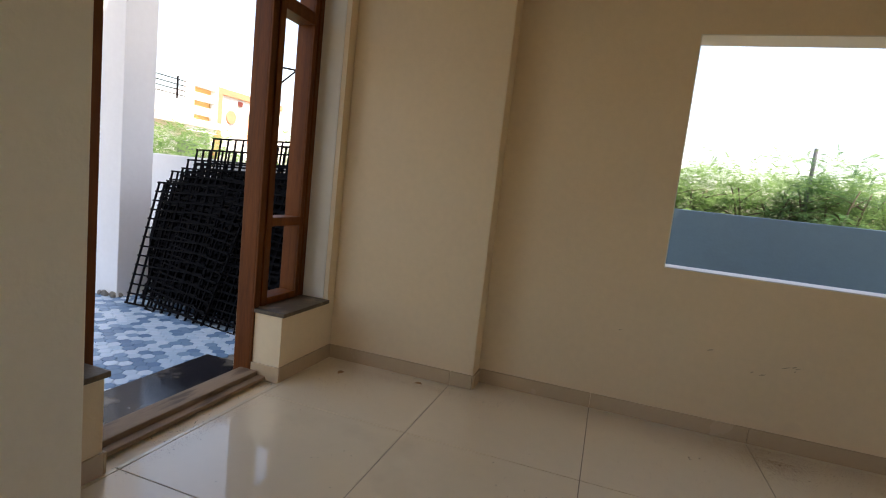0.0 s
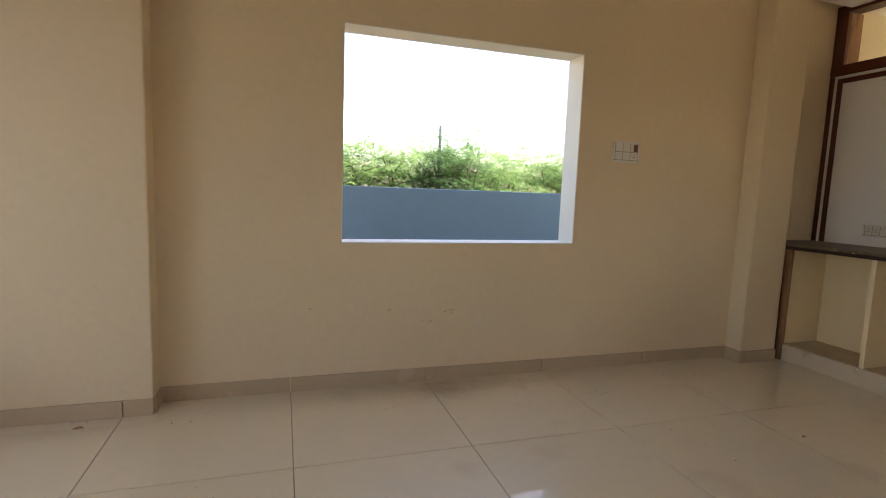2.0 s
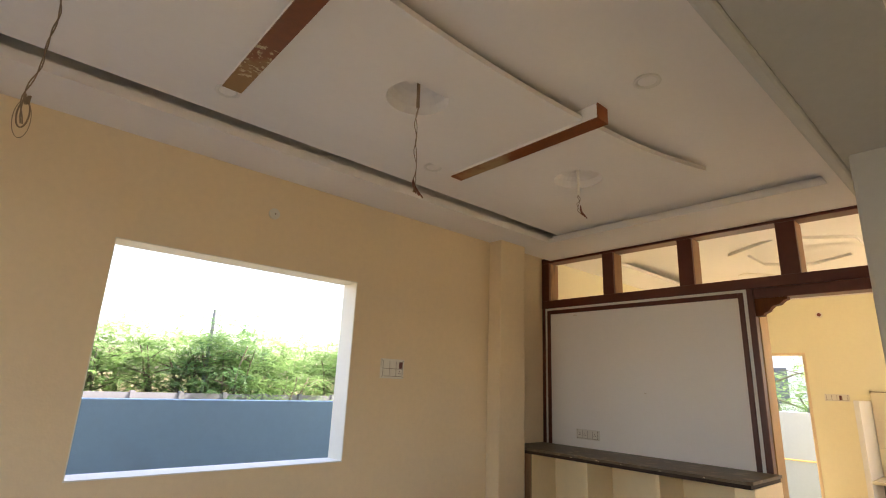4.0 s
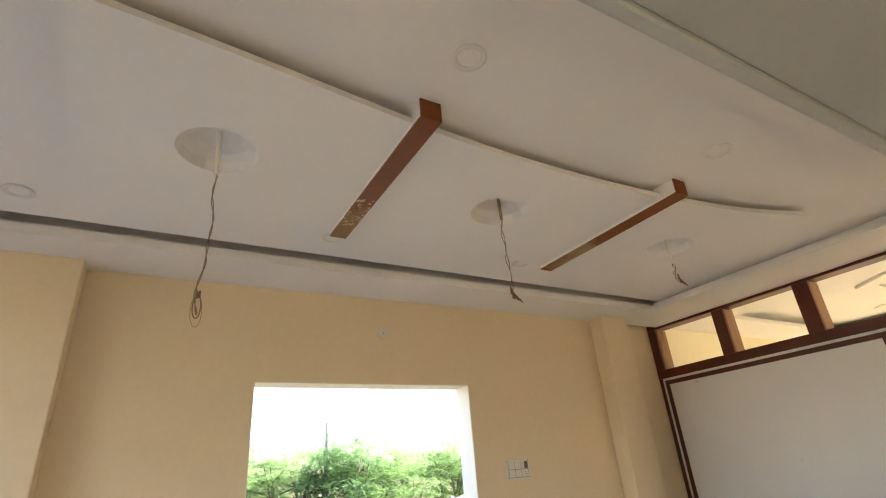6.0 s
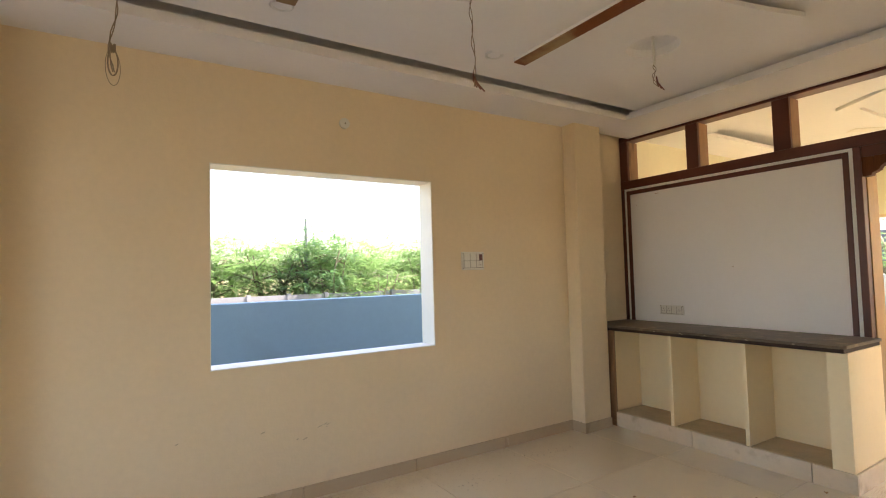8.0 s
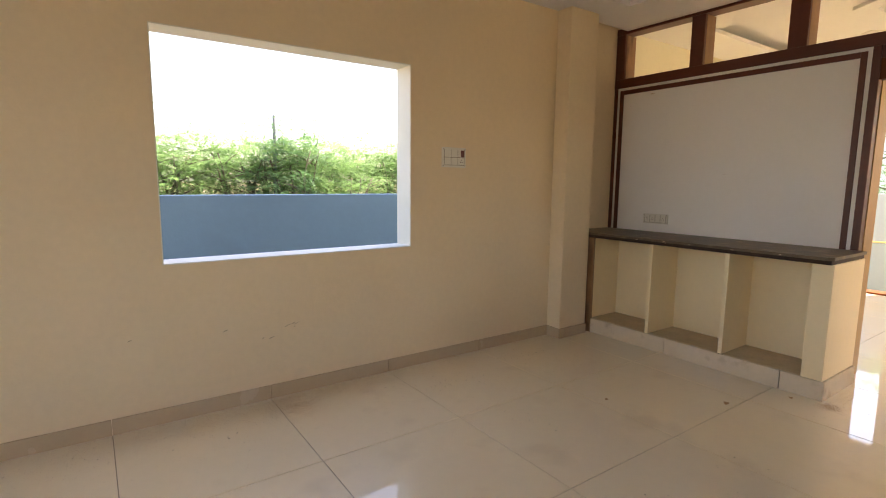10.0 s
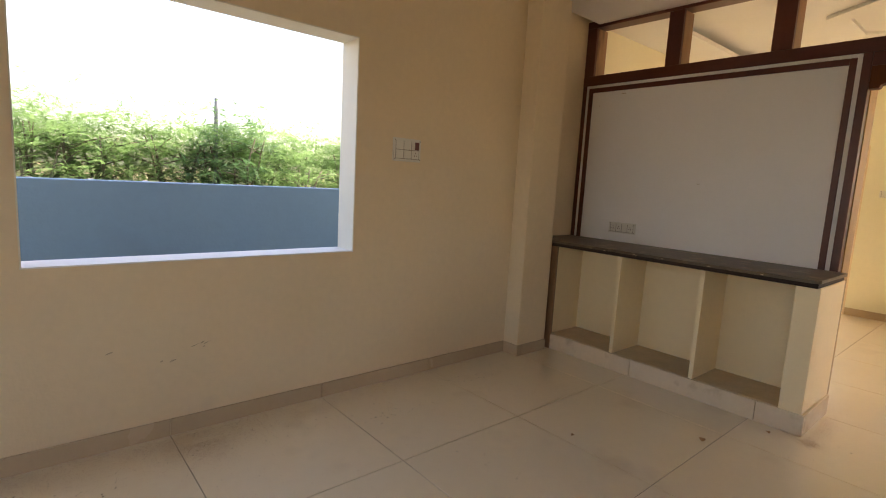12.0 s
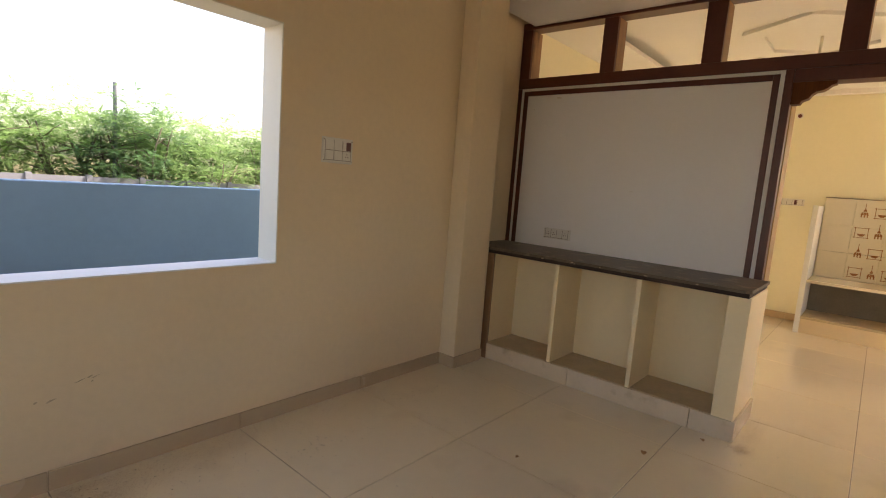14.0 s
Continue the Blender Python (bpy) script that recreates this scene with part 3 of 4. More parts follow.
# Brown strip coloured in for the dark gap between column and unit.
part("side_strip", boxes((3.262, 3.2845, -0.160, -0.05, 0.0, 0.840)), LIGHTWOOD, unit, "brown strip colouring in the dark gap beside the column")
part("divider", boxes((3.272, 3.635, -0.715, -0.687, 0.125, 0.840), bevel=0.002), CREAM, unit)
part("divider", boxes((3.272, 3.635, -1.290, -1.262, 0.125, 0.840), bevel=0.002), CREAM, unit)
part("pilaster", boxes((3.272, 3.794, -1.888, -1.772, 0.122, 0.840), bevel=0.004), CREAM, unit)
counter = thing("granite_counter", "dusty dark granite counter slab with chipped double edge", "counter")
bm = bmesh.new()
top = [(3.795, 0.105), (3.225, 0.105), (3.225, -0.142)]
for k in range(1, 30):
    y = -0.142 - 1.74 * k / 30
    top.append((3.222 + 0.006 * noise.noise((y * 7, 2, 0)) + (0.012 if k in (9, 14, 22) else 0), y))
top += [(3.226, -1.862), (3.262, -1.888), (3.795, -1.892)]
prism(bm, top, 0.866, 0.885)
part("slab", bm, GRANITE, counter)
part("slab_edge", boxes((3.240, 3.795, -1.880, 0.105, 0.840, 0.8655)), GRANITE_EDGE, counter, "black lower edge")

rng = random.Random(8)
for y in (-0.62, -0.80, -0.83, -0.86, -1.02, -1.31, -1.62):
    chip = bmesh.new()
    bmesh.ops.create_icosphere(chip, subdivisions=1, radius=rng.uniform(0.004, 0.008),
                               matrix=Matrix.Translation((3.223, y + rng.uniform(-0.02, 0.02), rng.uniform(0.866, 0.884))) @ Matrix.Diagonal((0.5, rng.uniform(1.0, 3.0), 0.6, 1)))
    part("chip", chip, SCUFF, counter, "pale chipped spot on the edge")

# ---- ceiling bars ----
for x in (0.168, 1.590):
    bar = thing("ceiling_bar", "white ceiling bar with worn maroon cladding below", "ceiling bar", "ceiling bars")
    part("core", boxes((x, x + 0.085, -1.932, -0.885, 2.666, ZT)), CEIL, bar)
    part("cladding", boxes((x - 0.001, x + 0.086, -1.940, -0.885, 2.658, 2.6655), (x - 0.001, x + 0.086, -1.940, -1.9325, 2.6655, ZT)), BARPAINT if x > 1 else WORNBAR, bar)
    bar.matrix_world = Matrix.Translation((0, 0, 0))


# ---- hanging fan points ----
def fan_point(cx, cy, pipe_mat, pipe_len, low, loop):
    """A stub pipe in a ceiling rose with a bare wire below."""
    ob = thing("fan_wire", "bare fan wire hanging from a ceiling rose", "wire", "hanging fan wires", at=(cx, cy, ZC))
    bm = tube(bmesh.new(), [(0.0, 0, 0.092), (0.004, 0, 0.055 - pipe_len)], 0.009)
    part("pipe", bm, pipe_mat, ob)
    zt, zl = 0.055 - pipe_len, low - ZC
    for side in (-1, 1):
        pts = []
        for k in range(29):
            f = k / 28
            sway = 0.016 * math.sin(f * 7 + cx * 3) * f + 0.004 * math.sin(f * 19 + 1)
            pts.append((0.004 + sway + 0.0025 * side * math.sin(f * 30 + 0.5), 0.008 * math.sin(f * 11 + side), zt + 0.02 + (zl - zt - 0.02) * f))
        part("wire", tube(bmesh.new(), pts, 0.0019, 5), WIRE, ob)
    tip = pts[-1]
    if loop:
        knot = [(tip[0] + 0.006 * math.cos(a), 0.006 * math.sin(a), tip[2] + 0.075 + 0.014 * math.sin(2.3 * a)) for a in (0.7 * k for k in range(20))]
        part("knot", tube(bmesh.new(), knot, 0.0022, 5), WIRE, ob)
        for wide, deep, tilt, thick in ((0.013, 0.080, 0.2, 0.0022), (0.019, 0.110, 0.9, 0.001)):
            ring = [(tip[0] + wide * math.sin(a), tilt * wide * math.sin(a), tip[2] + 0.07 - deep * (1 - math.cos(a)) / 2) for a in (2 * math.pi * k / 22 for k in range(23))]
            part("loop", tube(bmesh.new(), ring, thick, 5), WIRE, ob)
    else:
        for k in range(3):
            e = [(tip[0], 0, tip[2] + 0.06), (tip[0] + 0.012 * k, 0.004 * k, tip[2] + 0.03), (tip[0] + 0.02 + 0.016 * k, -0.006 * k, tip[2] - 0.008 * k)]
            part("bare_end", tube(bmesh.new(), e, 0.0035, 5), COPPER, ob)
    return ob


fan_point(*ROSES[0], PLASTIC, 0.16, 2.02, True)
fan_point(*ROSES[1], WIRE, 0.10, 2.21, False)
fan_point(*ROSES[2], PLASTIC, 0.16, 2.45, False)


# ---- downlights ----
def downlight(x, y, z):
    ob = thing("downlight", "unlit round ceiling downlight with white rim", "downlight", "ceiling downlights", at=(x, y, z))
    bm = bmesh.new()
    prof = [(0.058, 0.0), (0.060, -0.006), (0.052, -0.009), (0.042, -0.006), (0.040, 0.0)]
    rings = [[bm.verts.new((r * math.cos(2 * math.pi * k / 28), r * math.sin(2 * math.pi * k / 28), h)) for k in range(28)] for r, h in prof]
    for a, b in zip(rings, rings[1:]):
        for k in range(28):
            bm.faces.new((a[k], a[(k + 1) % 28], b[(k + 1) % 28], b[k]))
    part("rim", bm, GREYRIM, ob, smooth=True)
    part("lens", disc(bmesh.new(), (0, 0, -0.0015), 0.040, 0.003), CEIL, ob)


for x, y in ((0.228, -2.185), (1.585, -2.193), (-1.162, -0.693), (0.238, -0.712), (1.528, -0.767)):
    downlight(x, y, ZT)


# ---- switch boards ----
def switch_board(at, turn, w, h, rows, cols, dark, label, sockets=()):
    """A moulded plate with rocker switches in rows, screws at its rim; it faces -y before the turn."""
    ob = tagged(new("switch_board"), label, "switch board", "switch boards")
    part("plate", boxes((-w / 2, w / 2, -0.010, 0, -h / 2, h / 2), bevel=0.003), PLASTIC, ob)
    part("back_box", boxes((-w / 2 - 0.0025, w / 2 + 0.0025, -0.002, 0, -h / 2 - 0.0025, h / 2 + 0.0025)), GREYRIM, ob)
    cw, ch = w * 0.86 / cols, h * 0.80 / rows
    for r in range(rows):
        for c in range(cols):
            cx, cz = (c - (cols - 1) / 2) * cw, ((rows - 1) / 2 - r) * ch
            k = (r, c)
            g = 0.003
            if k in dark:
                part("indicator", boxes((cx - cw / 2 + cw * 0.45, cx + cw / 2 - g, -0.0135, -0.0102, cz - ch / 2 + g, cz + ch / 2 - g), bevel=0.001), DARKPLASTIC, ob)
                part("rocker", boxes((cx - cw / 2 + g, cx - cw / 2 + cw * 0.42, -0.014, -0.0102, cz - ch / 2 + g, cz + ch / 2 - g), bevel=0.0015), PLASTIC, ob)
            else:
                if k in sockets:
                    for hx, hz in ((-0.008, -0.006), (0.008, -0.006), (0, 0.010)):
                        part("pin_hole", disc(bmesh.new(), (cx + hx, -0.0143, cz + hz), 0.0034, 0.001, "y", 10), DARKPLASTIC, ob)
                part("rocker", boxes((cx - cw / 2 + g, cx + cw / 2 - g, -0.014, -0.0102, cz - ch / 2 + g, cz + ch / 2 - g), bevel=0.0015), PLASTIC, ob)
        part("groove", boxes((-w * 0.43, w * 0.43, -0.0108, -0.0101, cz - ch / 2 - 0.0014, cz - ch / 2 + 0.0016)), GROUT, ob)
    for c in range(cols + 1):
        gx = (c - cols / 2) * cw
        part("groove", boxes((gx - 0.0015, gx + 0.0015, -0.0108, -0.0101, -h * 0.40, h * 0.40)), GROUT, ob)
    for sx in (-0.46, 0.46):
        for sz in (-0.42, 0.42):
            part("screw", disc(bmesh.new(), (sx * w, -0.0105, sz * h), 0.0035, 0.002, "y", 8), GROUT, ob)
    ob.matrix_world = Matrix.Translation(at) @ Matrix.Rotation(radians(turn), 4, "Z")
    return ob


switch_board((1.866, 0, 1.477), 0, 0.205, 0.135, 2, 3, {(0, 2)}, "white two-row switch board on the window wall", {(1, 2)})
switch_board((3.808, -0.385, 0.998), -90, 0.235, 0.082, 1, 4, set(), "white socket board low on the television panel", {(0, 0), (0, 1), (0, 3)})
switch_board((XF, -1.515, 1.425), -90, 0.24, 0.075, 1, 4, {(0, 2)}, "white switch board beside the back doorway")
sock = thing("wire_outlet", "round white wire outlet high on the window wall", "outlet", at=(0.833, 0, 2.415))
part("plate", disc(bmesh.new(), (0, -0.006, 0), 0.036, 0.012, "y"), PLASTIC, sock)
part("hole", disc(bmesh.new(), (0.004, -0.0135, 0), 0.005, 0.003, "y", 12), GROUT, sock)
sock2 = thing("wire_outlet", "round wire outlet with a dark hole on the far wall", "outlet", at=(XF, -1.46, 2.438))
part("plate", disc(bmesh.new(), (-0.006, 0, 0), 0.036, 0.012, "x"), PLASTIC, sock2)
part("hole", disc(bmesh.new(), (-0.014, 0, 0), 0.022, 0.004, "x", 12), DARKPLASTIC, sock2)

# ---- far room: tiled alcove ----
alcove = thing("tiled_alcove", "white plastered alcove with shelf and patterned wall tiles", "alcove")
part("side", boxes((6.80, XF, -1.835, -1.785, 0, 1.40), bevel=0.004), WHITE, alcove)
part("side", boxes((6.80, XF, -3.30, -3.245, 0, 1.40), bevel=0.004), WHITE, alcove)
part("base", boxes((6.82, XF, -3.245, -1.835, 0, 0.16)), PAINT, alcove)
part("base_top", boxes((6.80, 7.36, -3.245, -1.835, 0.16, 0.185), bevel=0.003), DUSTFLOOR, alcove)
part("recess", boxes((7.36, XF, -3.245, -1.835, 0.16, 0.56)), CEMENT, alcove, "rough grey cement recess")
part("shelf", boxes((6.81, XF, -3.245, -1.835, 0.56, 0.59), bevel=0.003), GLOSSTILE, alcove)
part("tile_cap", boxes((7.405, XF, -3.245, -1.84, 1.501, 1.511)), GROUT, alcove)
for j in range(5):
    for k in range(3):
        y1, z0 = -1.842 - 0.28 * j, 0.592 + 0.303 * k
        tile = part("wall_tile", boxes((7.41, 7.449, y1 - 0.277, y1, z0, z0 + 0.30), bevel=0.002), GLOSSTILE, alcove)
for j in range(7):
    for k in range(4):
        cy, cz = -2.207 - 0.147 * j, 0.685 + 0.225 * k
        bm = bmesh.new()
        if (j + k) % 2 == 0:      # a hanging frame with a bowl in it
            parts_of = [(-0.068, 0.068, 0.050, 0.056), (-0.068, 0.068, -0.056, -0.050), (-0.060, -0.054, -0.062, 0.062), (0.054, 0.060, -0.062, 0.062)]
            parts_of += [(-w, w, -0.040 + 0.007 * i, -0.0332 + 0.007 * i) for i, w in enumerate((0.016, 0.026, 0.032, 0.036))]
        else:                     # a lamp stand of stacked cups
            parts_of = [(-0.034, 0.034, -0.026, -0.018), (-0.003, 0.003, 0.012, 0.104), (-0.014, 0.014, 0.012, 0.030), (-0.007, 0.007, 0.030, 0.044), (-0.026, 0.026, -0.004, 0.004)]
            parts_of += [(c - 0.006, c + 0.006, -0.052, -0.026) for c in (-0.026, 0.0, 0.026)] + [(c - 0.009, c + 0.009, -0.018, -0.004) for c in (-0.022, 0.0, 0.022)]
        for a in parts_of:
            box(bm, 7.4075, 7.4095, cy + a[0], cy + a[1], cz + a[2], cz + a[3])
        part("motif", bm, MOTIF, alcove, "brown printed ornament")
cornice = structure("cornice", boxes((7.36, XF, YS, 0.11, 2.66, 2.74), bevel=0.006), CEIL, "white ceiling cornice in the far room", "cornice")
frame2 = tagged(new("door_2"), "open back doorway with a slim pale frame", "door frame", kind="structure")
part("frame_post", boxes((XF - 0.004, XF + 0.10, -1.25, -1.215, 0, 1.97), bevel=0.003), PAINT, frame2)
part("frame_post", boxes((XF - 0.004, XF + 0.10, -0.385, -0.35, 0, 1.97), bevel=0.003), PAINT, frame2)
part("frame_head", boxes((XF - 0.004, XF + 0.10, -1.215, -0.385, 1.935, 1.97), bevel=0.003), PAINT, frame2)
part("threshold", boxes((XF, XF + 0.2, -1.215, -0.385, 0, 0.02), bevel=0.003), WOOD, frame2)
# fan in the far room
fan = thing("ceiling_fan", "white three-blade ceiling fan at rest", "fan", at=(5.62, -1.75, 2.84))
part("rod", tube(bmesh.new(), [(0, 0, 0), (0, 0, -0.22)], 0.012), PLASTIC, fan)
part("motor", disc(bmesh.new(), (0, 0, -0.26), 0.09, 0.08), PLASTIC, fan)
for k in range(3):
    bm = boxes((0.10, 0.62, -0.06, 0.06, -0.262, -0.254), bevel=0.003)
    bmesh.ops.rotate(bm, cent=(0, 0, 0), matrix=Matrix.Rotation(radians(120 * k + 20), 3, "Z"), verts=bm.verts)
    part("blade", bm, PLASTIC, fan)


# ---- grilles stacked on the porch ----
def grille(w, h, nv, nh, at, lean, slant, turn):
    """A welded window grille of square bars."""
    ob = thing("window_grille", "black painted steel window grille leaning in a stack", "grille", "stacked window grilles")
    r = 0.0065
    hz = bpy.data.meshes.get("hbar%d" % round(w * 100)) or mesh_of("hbar%d" % round(w * 100), boxes((0, w, -r, r, -r, r)), STEEL)
    vt = bpy.data.meshes.get("vbar%d" % round(h * 100)) or mesh_of("vbar%d" % round(h * 100), boxes((-r, r, -r, r, 0, h)), STEEL)
    for k in range(nv):
        b = new("upright_bar", vt)
        b.parent, b.location = ob, (w * k / (nv - 1), 0, 0)
    for k in range(nh):
        z = h * k / (nh - 1)
        b = new("cross_bar", hz)
        b.parent, b.location = ob, (0, -0.013, z)
    ob.matrix_world = pose(*at, -lean, slant, turn)
    return ob


FLOOR_P = -0.02
for k, (w, h, nv, nh, x, y, lean, slant, turn) in enumerate((
        (1.30, 1.42, 16, 7, -3.95, 0.80, 10, -2, 0), (1.05, 1.40, 13, 5, -3.30, 0.76, 10, -1, -2), (1.2, 1.30, 17, 10, -4.05, 0.70, 11, -2, 0),
        (1.30, 1.20, 16, 12, -4.10, 0.64, 12, -2, -1), (1.20, 1.18, 15, 14, -3.95, 0.58, 13, -3, -3), (1.20, 1.14, 17, 13, -3.85, 0.53, 13, -1, -5),
        (1.0, 1.16, 13, 13, -3.25, 0.52, 14, -3, -4), (1.0, 1.00, 11, 15, -4.20, 0.44, 15, 0, -8), (1.0, 1.08, 13, 13, -3.88, 0.40, 15, 2, -9),
        (1.0, 1.10, 12, 14, -3.60, 0.35, 16, 4, -9), (0.95, 1.08, 12, 15, -3.38, 0.30, 16, 5, -8), (0.95, 1.02, 13, 16, -3.25, 0.24, 17, 0, -9),
        (1.0, 1.12, 15, 12, -3.35, 0.45, 14, -2, -6), (1.1, 1.05, 15, 14, -3.95, 0.49, 14, -2, -5), (0.9, 0.98, 13, 13, -3.5, 0.33, 16, 1, -8),
        (1.1, 1.08, 17, 15, -4.22, 0.56, 13, -1, -2), (0.9, 0.96, 15, 15, -4.24, 0.48, 14, 0, -5), (0.7, 0.80, 12, 13, -4.12, 0.38, 16, 1, -8),
        (0.9, 0.90, 11, 17, -3.2, 0.18, 18, 1, -10), (0.75, 0.50, 9, 10, -3.14, 0.08, 20, -2, -9), (1.15, 1.12, 19, 17, -4.15, 0.60, 13, -1, -2), (1.1, 1.05, 18, 18, -4.0, 0.51, 14, -1, -4),
        (1.0, 1.0, 18, 16, -4.1, 0.42, 15, 0, -6), (1.0, 1.02, 17, 18, -3.6, 0.42, 15, 1, -7), (0.8, 0.46, 9, 9, -3.9, 0.24, 20, 0, -9),
        (0.76, 1.00, 9, 14, -3.85, 0.06, 16, -3, -6), (0.62, 0.98, 8, 14, -3.60, 0.02, 18, 5, -9), (0.66, 0.46, 9, 8, -3.10, 0.00, 19, 1, -9))):
    grille(w, h, nv, nh, (x, y - 0.04, FLOOR_P), lean, slant, turn)


# ---- hexagon tiles of the porch ----
def hexes(mat, chosen, name):
    verts, faces = [], []
    R, gap = 0.042, 0.0018
    for i in range(-56, 4):
        for j in range(-40, 22):
            cx = -2.52 + i * R * 1.5
            cy = (j + (i % 2) * 0.5) * R * math.sqrt(3)
            if not (-5.9 < cx < -2.42 and -2.2 < cy < LANE - 0.06) or chosen(i, j) is False:
                continue
            n0 = len(verts)
            for z, r in ((-0.028, R - gap), (-0.0215, R - gap), (-0.020, R - gap - 0.002)):
                for k in range(6):
                    a = math.pi / 3 * k
                    verts.append((cx + r * math.cos(a), cy + r * math.sin(a), z))
            faces.append([n0 + 12 + k for k in range(6)])
            for q in (0, 6):
                for k in range(6):
                    faces.append([n0 + q + k, n0 + q + (k + 1) % 6, n0 + q + 6 + (k + 1) % 6, n0 + q + 6 + k])
    me = bpy.data.meshes.new(name)
    me.from_pydata(verts, [], faces)
    me.materials.append(mat)
    ob = new(name, me)
    ob.parent = porch
    tagged(ob, kind="stuff")


def is_blue(i, j):
    return random.Random(i * 977 + j * 31).random() < 0.42


hexes(HEX_BLUE, lambda i, j: is_blue(i, j), "hex_tile")
hexes(HEX_PALE, lambda i, j: not is_blue(i, j), "hex_tile")


# ---- trees ----
def leaf_mesh(name, seed, height, spread, count, size, mat, low=0.05, droop=0.55):
    """A crown of many small leaflets on drooping sprays, uneven in outline."""
    rng = np.random.default_rng(seed)
    clumps = []
    for k in range(190):
        a, rr = rng.uniform(0, 2 * math.pi), spread * math.sqrt(rng.uniform(0, 1))
        top = height * (1 - droop * (rr / spread) ** 2) * rng.uniform(0.75, 1.05)
        z = max(low * height, top * rng.uniform(0.1, 1.0) ** 0.6)
        clumps.append((rr * math.cos(a), rr * math.sin(a), z, rng.uniform(0.16, 0.32) * spread / 1.6))
    per = count // len(clumps)
    V, F = [], []
    for cx, cy, cz, r in clumps:
        sprays = max(per // 18, 1)
        for _ in range(sprays):
            d = rng.normal(size=3)
            d[2] = abs(d[2]) * 0.6 - 0.1
            d /= np.linalg.norm(d)
            base = np.array([cx, cy, cz]) + d * r * rng.uniform(0.3, 1.0)
            out = d * 0.8 + rng.normal(size=3) * 0.4
            out[2] = 0.35 * out[2] - 0.05
            out /= np.linalg.norm(out)
            side = np.cross(out, (0, 0, 1)) + rng.normal(size=3) * 0.15
            side /= np.linalg.norm(side) + 1e-6
            ln = size * rng.uniform(4.5, 8.0)
            for i in range(9):
                f = i / 8
                p = base + out * ln * f - np.array([0, 0, 0.30 * ln * f * f])
                for s in (-1, 1):
                    w = size * (1.0 - 0.5 * f) * rng.uniform(0.8, 1.2)
                    tip = p + side * s * w + out * w * 0.35 + rng.normal(size=3) * 0.1 * w
                    fat = out * size * 0.42
                    n0 = len(V)
                    V.extend((p, p + (tip - p) * 0.5 + fat, tip, p + (tip - p) * 0.5 - fat))
                    F.append((n0, n0 + 1, n0 + 2, n0 + 3))
    me = bpy.data.meshes.new(name)
    me.from_pydata([tuple(v) for v in V], [], F)
    me.materials.append(mat)
    return me


def trunk_mesh(name, seed, height, spread):
    rng = random.Random(seed)
    bm = bmesh.new()
    for s in range(4):
        a = rng.uniform(0, 6.28)
        pts, rad = [], []
        for k in range(7):
            f = k / 6
            pts.append((spread * 0.55 * f * math.cos(a) + rng.uniform(-0.05, 0.05), spread * 0.55 * f * math.sin(a) + rng.uniform(-0.05, 0.05), height * 0.66 * f))
            rad.append(0.06 * (1 - 0.8 * f) + 0.006)
        pts[0] = (0.03 * math.cos(a), 0.03 * math.sin(a), 0)
        tube(bm, pts, rad, 6)
        for k in (2, 3, 4, 5):
            b = rng.uniform(0, 6.28)
            p = Vector(pts[k])
            tube(bm, [p, p + Vector((math.cos(b) * 0.35 * spread, math.sin(b) * 0.35 * spread, 0.25)), p + Vector((math.cos(b) * 0.6 * spread, math.sin(b) * 0.6 * spread, 0.35))], [0.022, 0.014, 0.006], 5)
    return mesh_of(name, bm, BARK, True)


def tree_kind(seed, height, spread, count, size, mat, droop=0.55):
    return trunk_mesh("trunk", seed, height, spread), leaf_mesh("crown", seed, height, spread, count, size, mat, 0.05, droop)


def plant(kind, x, y, s, turn, label, z=GZ):
    ob = thing("tree", label, "tree", "trees beyond the wall", at=(x, y, z))
    t = new("trunk", kind[0])
    c = new("crown", kind[1])
    t.parent = c.parent = ob
    ob.matrix_world = Matrix.Translation((x, y, z)) @ Matrix.Rotation(turn, 4, "Z") @ Matrix.Diagonal((s, s, s, 1))
    return ob


BUSH = [tree_kind(11, 3.7, 1.9, 52000, 0.042, LEAF, 0.28), tree_kind(12, 3.6, 2.1, 52000, 0.042, LEAF, 0.28)]
TALL = tree_kind(21, 3.95, 1.45, 40000, 0.045, LEAF_DARK)
SPARSE = tree_kind(31, 3.6, 1.6, 5200, 0.06, LEAF)
rng = random.Random(5)
for k in range(13):
    x = -2.2 + 1.15 * k + rng.uniform(-0.4, 0.4)
    plant(BUSH[k % 2], x, 14.5 + rng.uniform(-0.3, 1.2), rng.uniform(0.94, 1.08), rng.uniform(0, 6), "light green feathery scrub tree behind the precast fence")
for k in range(9):
    plant(BUSH[(k + 1) % 2], -3 + 2.2 * k + rng.uniform(-0.5, 0.5), 18.2 + rng.uniform(-0.5, 1.5), rng.uniform(1.05, 1.18), rng.uniform(0, 6), "light green feathery scrub tree farther back")
plant(TALL, 5.1, 12.9, 1.0, 0.4, "darker bushy tree rising beside the pole")
plant(SPARSE, 0.3, 13.2, 0.95, 0.4, "taller feathery tree with bare twigs at its top")
plant(BUSH[0], 6.6, 12.2, 0.74, 2.0, "pale green tree drooping over the precast fence")
plant(SPARSE, 11.3, -0.25, 1.0, 1.0, "thin leafed tree beyond the back wall")
plant(SPARSE, 11.8, -1.1, 1.05, 3.0, "thin leafed tree beyond the back wall")
plant(BUSH[1], 12.2, -0.6, 0.8, 0.0, "green shrub beyond the back wall")
for x, y, s in ((-7.0, 3.4, 0.62), (-8.2, 4.6, 0.66), (-5.6, 3.6, 0.58), (-9.5, 6.2, 0.72)):
    plant(BUSH[0], x, y, s, x, "bright green shrub behind the porch wall")
